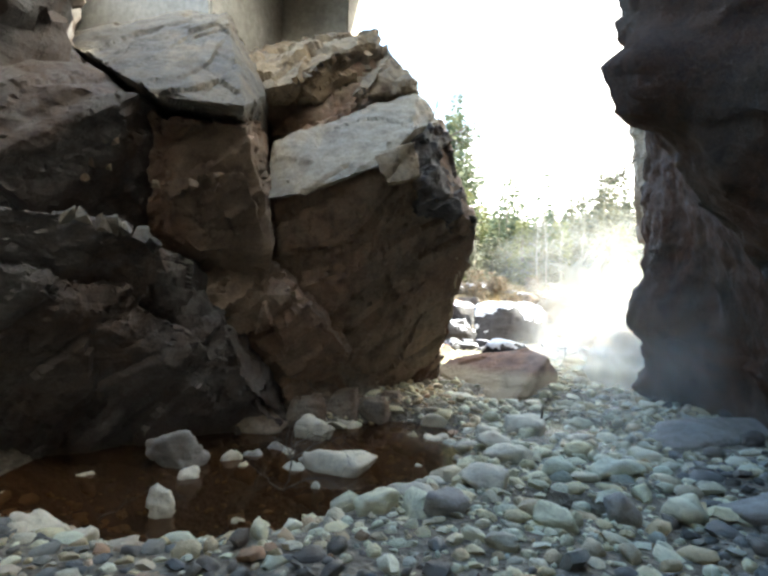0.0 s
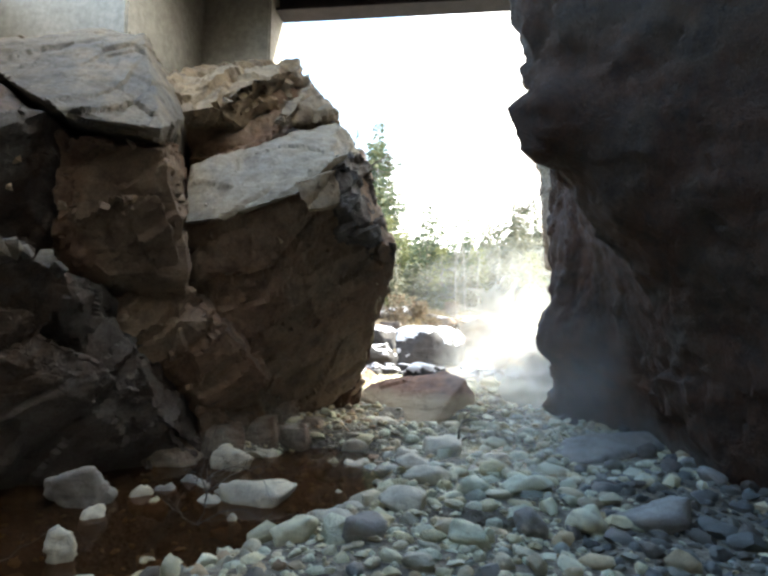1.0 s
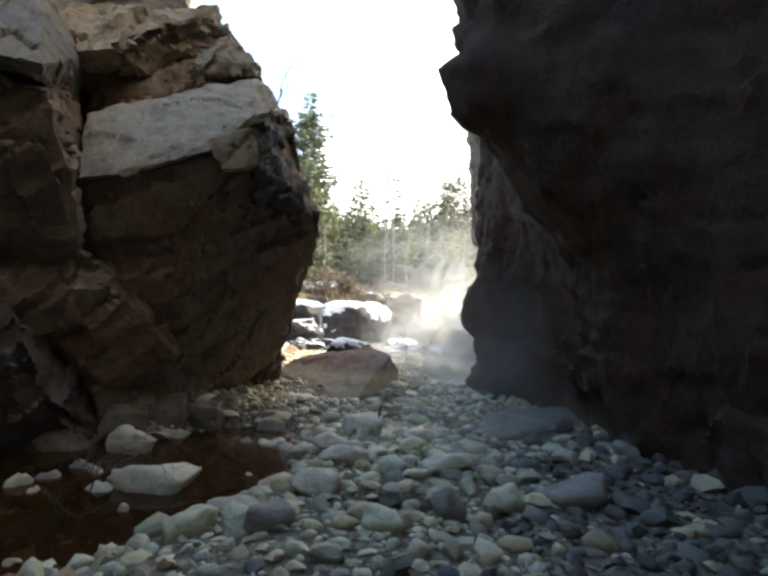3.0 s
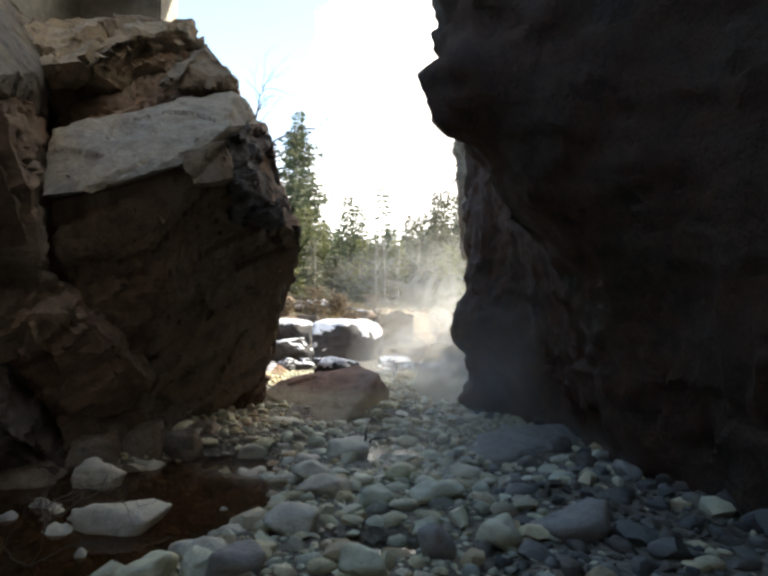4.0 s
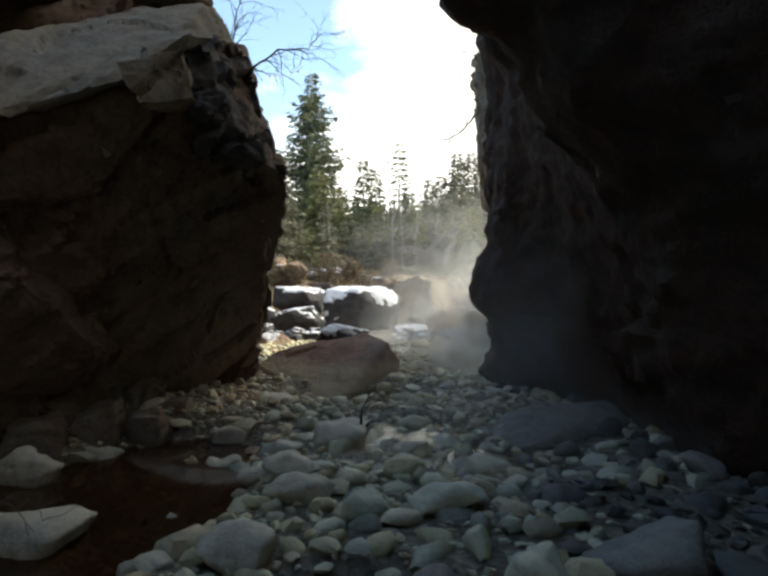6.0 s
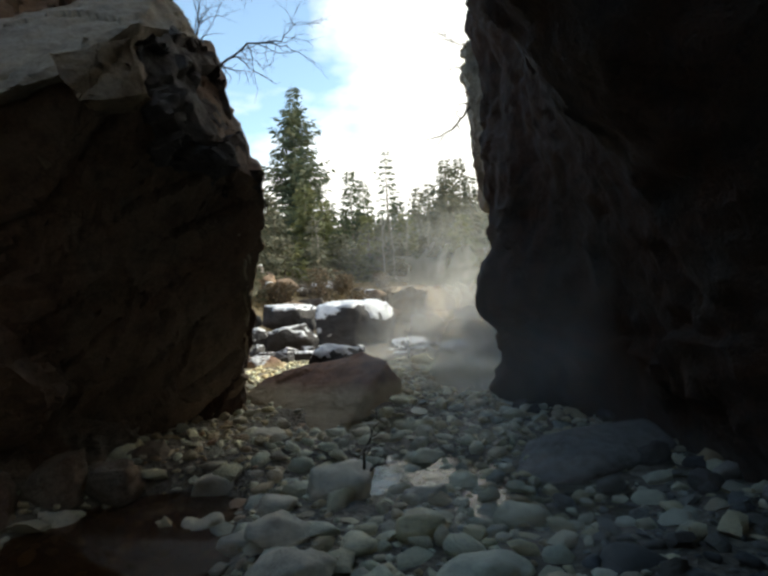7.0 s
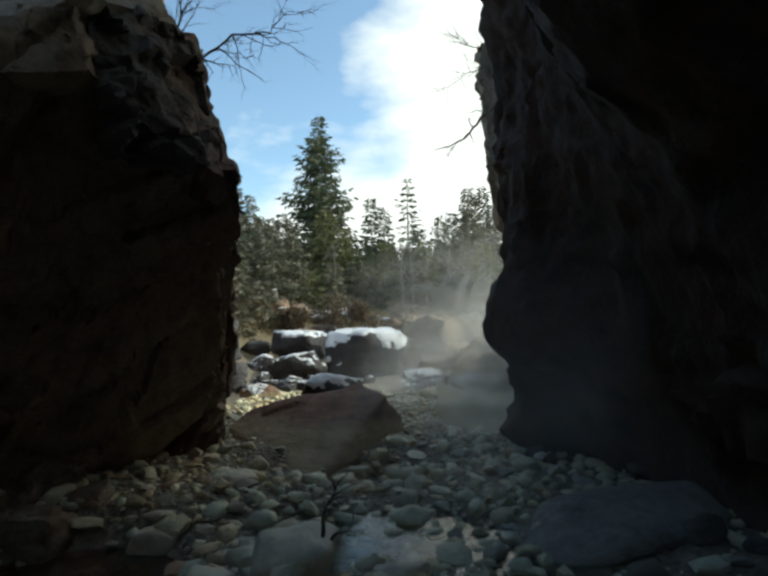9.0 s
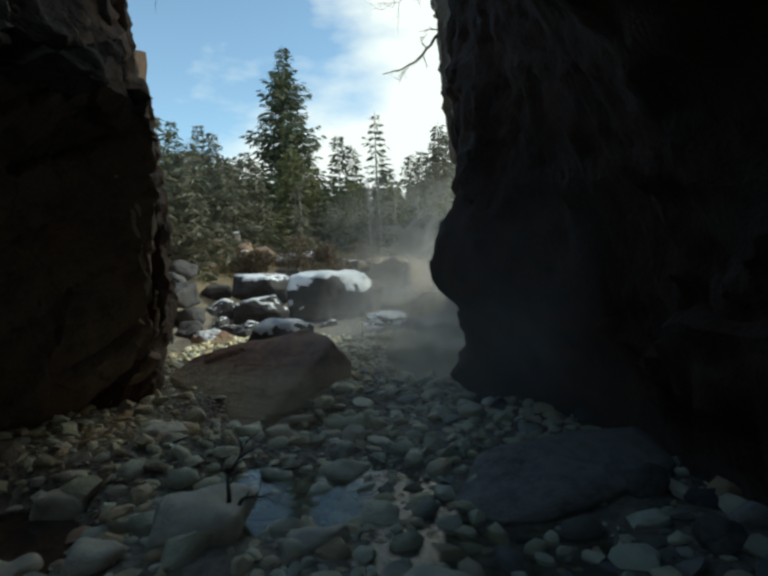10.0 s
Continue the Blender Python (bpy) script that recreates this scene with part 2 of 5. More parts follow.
M_STRAW = leaf_material("dry_straw", [(0.26, 0.20, 0.10), (0.34, 0.27, 0.15), (0.20, 0.15, 0.08)])


def water_material(name, tint, murk=0.0):
    """Clear shallow water: tinted see-through, with a real water gloss."""
    m, nt, bsdf = material(name)
    nt.nodes.remove(bsdf)
    tc = nt.nodes.new("ShaderNodeTexCoord")
    n = node(nt, "ShaderNodeTexNoise", Scale=7.0, Detail=3, Roughness=0.5)
    nt.links.new(tc.outputs["Object"], n.inputs["Vector"])
    bp = node(nt, "ShaderNodeBump", Strength=0.12, Distance=0.02)
    nt.links.new(n.outputs["Fac"], bp.inputs["Height"])
    tr = nt.nodes.new("ShaderNodeBsdfTransparent")
    tr.inputs["Color"].default_value = (*tint, 1)
    gl = nt.nodes.new("ShaderNodeBsdfGlossy")
    gl.inputs["Roughness"].default_value = 0.03
    fr = nt.nodes.new("ShaderNodeFresnel")
    fr.inputs["IOR"].default_value = 1.33
    nt.links.new(bp.outputs[0], gl.inputs["Normal"])
    nt.links.new(bp.outputs[0], fr.inputs["Normal"])
    mx = nt.nodes.new("ShaderNodeMixShader")
    nt.links.new(fr.outputs[0], mx.inputs[0])
    silt = nt.nodes.new("ShaderNodeBsdfDiffuse")
    silt.inputs["Color"].default_value = (0.17, 0.095, 0.042, 1)
    body = nt.nodes.new("ShaderNodeMixShader")
    body.inputs[0].default_value = murk
    nt.links.new(tr.outputs[0], body.inputs[1])
    nt.links.new(silt.outputs[0], body.inputs[2])
    nt.links.new(body.outputs[0], mx.inputs[1])
    nt.links.new(gl.outputs[0], mx.inputs[2])
    nt.links.new(mx.outputs[0], nt.nodes["Material Output"].inputs["Surface"])
    return m


M_POOL = water_material("brown_pool_water", (0.36, 0.20, 0.11), 0.16)
M_STREAM = water_material("clear_stream_water", (0.72, 0.70, 0.62))


def steam_material(name, density, grain):
    """Thin water vapour: soft-edged, mostly see-through, scattering the light that falls on it."""
    m, nt, bsdf = material(name)
    nt.nodes.remove(bsdf)
    tc = nt.nodes.new("ShaderNodeTexCoord")
    centre = nt.nodes.new("ShaderNodeMapping")
    centre.inputs["Location"].default_value = (-0.5, -0.5, -0.5)
    nt.links.new(tc.outputs["Generated"], centre.inputs["Vector"])
    ball = nt.nodes.new("ShaderNodeVectorMath")
    ball.operation = "MULTIPLY"
    ball.inputs[1].default_value = (2.0, 0.0, 2.0)
    nt.links.new(centre.outputs[0], ball.inputs[0])
    length = nt.nodes.new("ShaderNodeVectorMath")
    length.operation = "LENGTH"
    nt.links.new(ball.outputs[0], length.inputs[0])
    edge = ramp(nt, length.outputs["Value"], [(0.0, (1, 1, 1)), (0.5, (0.45, 0.45, 0.45)), (0.98, (0, 0, 0))])
    wisps = node(nt, "ShaderNodeTexNoise", Scale=grain, Detail=4, Roughness=0.55, Distortion=1.2)
    nt.links.new(tc.outputs["Object"], wisps.inputs["Vector"])
    puff = ramp(nt, wisps.outputs["Fac"], [(0.22, (0.15, 0.15, 0.15)), (0.78, (1, 1, 1))])
    dens = nt.nodes.new("ShaderNodeMath")
    dens.operation = "MULTIPLY"
    nt.links.new(edge.outputs[0], dens.inputs[0])
    nt.links.new(puff.outputs[0], dens.inputs[1])
    thin = nt.nodes.new("ShaderNodeMath")
    thin.operation = "MULTIPLY"
    thin.inputs[1].default_value = density
    nt.links.new(dens.outputs[0], thin.inputs[0])
    tr = nt.nodes.new("ShaderNodeBsdfTransparent")
    df = nt.nodes.new("ShaderNodeBsdfDiffuse")
    tl = nt.nodes.new("ShaderNodeBsdfTranslucent")
    for n in (df, tl):
        n.inputs["Color"].default_value = (0.95, 0.94, 0.90, 1)
    half = nt.nodes.new("ShaderNodeMixShader")
    half.inputs[0].default_value = 0.6
    nt.links.new(df.outputs[0], half.inputs[1])
    nt.links.new(tl.outputs[0], half.inputs[2])
    mx = nt.nodes.new("ShaderNodeMixShader")
    nt.links.new(thin.outputs[0], mx.inputs[0])
    nt.links.new(tr.outputs[0], mx.inputs[1])
    nt.links.new(half.outputs[0], mx.inputs[2])
    nt.links.new(mx.outputs[0], nt.nodes["Material Output"].inputs["Surface"])
    return m


M_STEAM = steam_material("steam", 0.68, 0.6)
M_STEAM_DENSE = steam_material("dense_steam", 0.8, 0.45)
M_STEAM_THIN = steam_material("thin_haze", 0.42, 0.3)


# ---- builders ----
def part(name, bm, mat, parent=None, label="", at=None, smooth=True):
    """Links a bmesh as one mesh object, under a thing or a part."""
    me = bpy.data.meshes.new(name)
    bm.to_mesh(me)
    bm.free()
    me.materials.append(mat)
    if smooth:
        me.shade_smooth()
    ob = new(name, me)
    if at is not None:
        ob.matrix_basis = at
    ob.parent = parent
    if label:
        ob["label"] = label
    return ob


def holder(name, label, category, kind="", group="", at=None):
    ob = new(name)
    ob.empty_display_size = 0.2
    if at is not None:
        ob.matrix_basis = at
    return tagged(ob, label, category, group, kind)


def fbm(p, octaves=4):
    return noise.fractal(p, 1.0, 2.0, octaves)


def hull_mesh(corners):
    bm = bmesh.new()
    for c in corners:
        bm.verts.new(c)
    r = bmesh.ops.convex_hull(bm, input=bm.verts)
    loose = [v for v in bm.verts if not v.link_faces]
    bmesh.ops.delete(bm, geom=loose, context="VERTS")
    bmesh.ops.triangulate(bm, faces=bm.faces)
    bmesh.ops.recalc_face_normals(bm, faces=bm.faces)
    return bm


def refine(bm, size):
    for _ in range(12):
        long_ = [e for e in bm.edges if e.calc_length() > size * 1.4]
        if not long_:
            break
        bmesh.ops.subdivide_edges(bm, edges=long_, cuts=1)
        bmesh.ops.triangulate(bm, faces=[f for f in bm.faces if len(f.verts) > 3])


def weather(bm, amount, seed, block=0.5, bed=0.42, laminate=0.4, dip=(-0.45, -0.35, 0.8), soften=0):
    """Worn rock relief: broad swell, fractured steps along the bedding and fine chips."""
    for _ in range(soften):
        bmesh.ops.smooth_vert(bm, verts=bm.verts, factor=0.5, use_axis_x=True, use_axis_y=True, use_axis_z=True)
    bm.normal_update()
    off = Vector((seed * 7.3, seed * 3.1, seed * 5.7))
    dip = Vector(dip).normalized()
    moves = []
    for v in bm.verts:
        p = v.co + off
        q = Vector((p.x, p.y, p.z))
        d = 0.6 * fbm(q * 0.9, 3)
        wv = noise.noise_vector(q * 1.1) * 0.25
        s = (q + wv).dot(dip) / bed
        cellp = Vector(((q.x + wv.x) / block, (q.y + wv.y) / block, math.floor(s) * 1.7))
        d += 0.9 * (noise.cell(cellp) - 0.5)
        f = s - math.floor(s)
        d -= 0.45 * max(0.0, 1 - min(f, 1 - f) / 0.05)
        d += 0.25 * (1 - abs(noise.noise(q * 3.7)) * 2)
        d += 0.26 * fbm(q * 9.0, 3)
        s2 = (q + wv * 0.7).dot(dip) / (bed * 0.3)
        d += laminate * (noise.cell(Vector((math.floor(s2) * 3.1, (q.x + q.y + wv.x) / (block * 2.2), 0.5))) - 0.5)
        d += 0.55 * max(0.0, noise.cell(Vector((q.x * 2.3 + wv.x * 2, q.y * 2.3 + wv.y * 2, s * 2.2))) - 0.72) * 3
        moves.append(v.normal * (d * amount))
    for v, mv in zip(bm.verts, moves):
        v.co += mv
    bm.normal_update()


def rock(name, corners, mat, parent=None, label="", size=0.07, amount=0.05, seed=1, **kw):
    bm = hull_mesh(corners)
    refine(bm, size)
    weather(bm, amount, seed, **kw)
    ob = part(name, bm, mat, parent, label)
    ob.data.set_sharp_from_angle(angle=radians(42))
    return ob


def tube(bm, points, radii, sides=6):
    """A tapering round stem through the points."""
    rings = []
    for i, p in enumerate(points):
        p = Vector(p)
        d = (Vector(points[min(i + 1, len(points) - 1)]) - Vector(points[max(i - 1, 0)])).normalized()
        a = d.cross(Vector((0.3, 0.2, 1))).normalized() if abs(d.z) < 0.95 else d.cross(Vector((1, 0, 0))).normalized()
        b = d.cross(a)
        rings.append([bm.verts.new(p + (a * math.cos(k * 2 * math.pi / sides) + b * math.sin(k * 2 * math.pi / sides)) * radii[i]) for k in range(sides)])
    for r0, r1 in zip(rings, rings[1:]):
        for k in range(sides):
            bm.faces.new((r0[k], r0[(k + 1) % sides], r1[(k + 1) % sides], r1[k]))
    bm.faces.new(rings[-1])
    bm.faces.new(rings[0][::-1])


def smoothstep(a, b, x):
    t = min(1.0, max(0.0, (x - a) / (b - a)))
    return t * t * (3 - 2 * t)


# ---- ground ----
def bowl(x, y, cx, cy, rx, ry):
    d = ((x - cx) / rx) ** 2 + ((y - cy) / ry) ** 2
    return math.exp(-d * d)


POOL_Z = -0.13          # level of the brown pool, a little below the stream


def ground_z(x, y):
    z = 0.085 + 0.03 * noise.noise(Vector((x * 0.9, y * 0.9, 3.0))) + 0.02 * noise.noise(Vector((x * 3.1, y * 3.1, 7.0)))
    z -= 0.46 * bowl(x, y, -2.65, 4.75, 1.75, 1.15)                  # the brown pool
    z -= 0.42 * bowl(x, y, -2.8, 3.72, 1.5, 1.1)
    z -= 0.32 * bowl(x, y, -1.35, 5.3, 0.72, 1.3)
    z -= 0.085 * bowl(x, y, 0.05, 6.4, 0.95, 0.5)
    z -= 0.20 * bowl(x, y, -1.6, 6.2, 0.7, 0.45)
    z -= 0.17 * bowl(x, y, 0.25, 3.88, 0.3, 0.14)
    z -= 0.07 * bowl(x, y, 1.4, 5.6, 0.8, 0.5)
    z -= 0.05 * bowl(x, y, 0.45, 6.1, 1.25, 1.75)                   # shallows between the stones
    z -= 0.15 * bowl(x, y, -0.3, 7.95, 1.0, 0.55)
    z += 0.16 * smoothstep(-1.3, -2.2, x) * smoothstep(7.0, 9.0, y) * smoothstep(14, 11, y)
    far = smoothstep(17.0, 25, y + 0.8 * noise.noise(Vector((x * 0.2, y * 0.2, 1)))) * 1.75
    channel = math.exp(-((x - 2.2 - 0.12 * (y - 12)) / 1.6) ** 2) * smoothstep(26, 20, y)
    z += far * (1 - 0.75 * channel)
    z += smoothstep(11, 16, y) * smoothstep(-2.5, -7.5, x) * 1.6
    z += smoothstep(11, 16, y) * smoothstep(4.5, 9, x) * 2.0
    z += max(0.0, y - 25) * 0.035 + smoothstep(55, 190, y) * 18
    z += smoothstep(12, 80, abs(x)) * 10 + smoothstep(-12, -60, y) * 10
    if y > 12:
        z += 0.15 * fbm(Vector((x * 0.35, y * 0.35, 2)), 4)
    return z


def axis(fine_lo, fine_hi, step, lo, hi):
    core = list(np.arange(fine_lo, fine_hi + 1e-6, step))
    up, s = [], step
    v = fine_hi
    while v < hi:
        s *= 1.12
        v += s
        up.append(v)
    dn, s, v = [], step, fine_lo
    while v > lo:
        s *= 1.12
        v -= s
        dn.append(v)
    return dn[::-1] + core + up


gx, gy = axis(-5, 4, 0.08, -900, 900), axis(0.5, 14, 0.08, -900, 1500)
verts = [(x, y, ground_z(x, y)) for y in gy for x in gx]
nx = len(gx)
faces = [(j * nx + i, j * nx + i + 1, (j + 1) * nx + i + 1, (j + 1) * nx + i) for j in range(len(gy) - 1) for i in range(nx - 1)]
me = bpy.data.meshes.new("ground")
me.from_pydata(verts, [], faces)
me.shade_smooth()


def ground_material():
    m, nt, bsdf = material("stream_bed_and_bank")
    tc = nt.nodes.new("ShaderNodeTexCoord")
    n1 = node(nt, "ShaderNodeTexNoise", Scale=2.2, Detail=6, Roughness=0.65)
    n2 = node(nt, "ShaderNodeTexNoise", Scale=26, Detail=5, Roughness=0.7)
    v1 = nt.nodes.new("ShaderNodeTexVoronoi")
    v1.inputs["Scale"].default_value = 22
    for n in (n1, n2, v1):
        nt.links.new(tc.outputs["Object"], n.inputs["Vector"])
    gravel = ramp(nt, v1.outputs["Color"], [(0.1, (0.09, 0.08, 0.066)), (0.5, (0.21, 0.19, 0.15)), (0.9, (0.40, 0.37, 0.29))])
    silt = ramp(nt, n1.outputs["Fac"], [(0.35, (0.11, 0.078, 0.046)), (0.55, (0.18, 0.14, 0.095)), (0.7, (0.26, 0.23, 0.175))])
    bed = mix_colour(nt, 0.5, gravel.outputs[0], silt.outputs[0])
    grass = ramp(nt, n1.outputs["Fac"], [(0.3, (0.09, 0.075, 0.05)), (0.5, (0.20, 0.155, 0.09)), (0.7, (0.13, 0.105, 0.065))])
    sep = nt.nodes.new("ShaderNodeSeparateXYZ")
    nt.links.new(tc.outputs["Object"], sep.inputs[0])
    edge = nt.nodes.new("ShaderNodeMath")
    edge.operation = "MULTIPLY_ADD"
    edge.inputs[1].default_value = 0.5
    nt.links.new(n1.outputs["Fac"], edge.inputs[0])
    nt.links.new(sep.outputs[2], edge.inputs[2])
    mask = ramp(nt, edge.outputs[0], [(0.75, (0, 0, 0)), (1.0, (1, 1, 1))])
    nt.links.new(mix_colour(nt, mask.outputs[0], bed, grass.outputs[0]), bsdf.inputs["Base Color"])
    bsdf.inputs["Roughness"].default_value = 0.9
    bp = node(nt, "ShaderNodeBump", Strength=0.8, Distance=0.03)
    nt.links.new(v1.outputs["Distance"], bp.inputs["Height"])
    bp2 = node(nt, "ShaderNodeBump", Strength=0.5, Distance=0.02)
    nt.links.new(n2.outputs["Fac"], bp2.inputs["Height"])
    nt.links.new(bp.outputs[0], bp2.inputs["Normal"])
    nt.links.new(bp2.outputs[0], bsdf.inputs["Normal"])
    return m


me.materials.append(ground_material())
ground = tagged(new("ground", me), "stony stream bed of grey gravel with dry grass banks", "ground", kind="structure")


def water_sheet(name, x0, x1, y0, y1, z, mat, label):
    bm = bmesh.new()
    bmesh.ops.create_grid(bm, x_segments=12, y_segments=12, size=0.5)
    for v in bm.verts:
        v.co = Vector((x0 + (v.co.x + 0.5) * (x1 - x0), y0 + (v.co.y + 0.5) * (y1 - y0), z))
    return tagged(part(name, bm, mat), label, "water", kind="structure")


water_sheet("water_pool", -6.5, -0.30, 1.2, 6.9, POOL_Z, M_POOL, "still brown shallow pool under the rock wall")
water_sheet("water_stream", -0.298, 3.6, 2.0, 24.0, 0.0, M_STREAM, "clear shallow stream water between the cobbles")

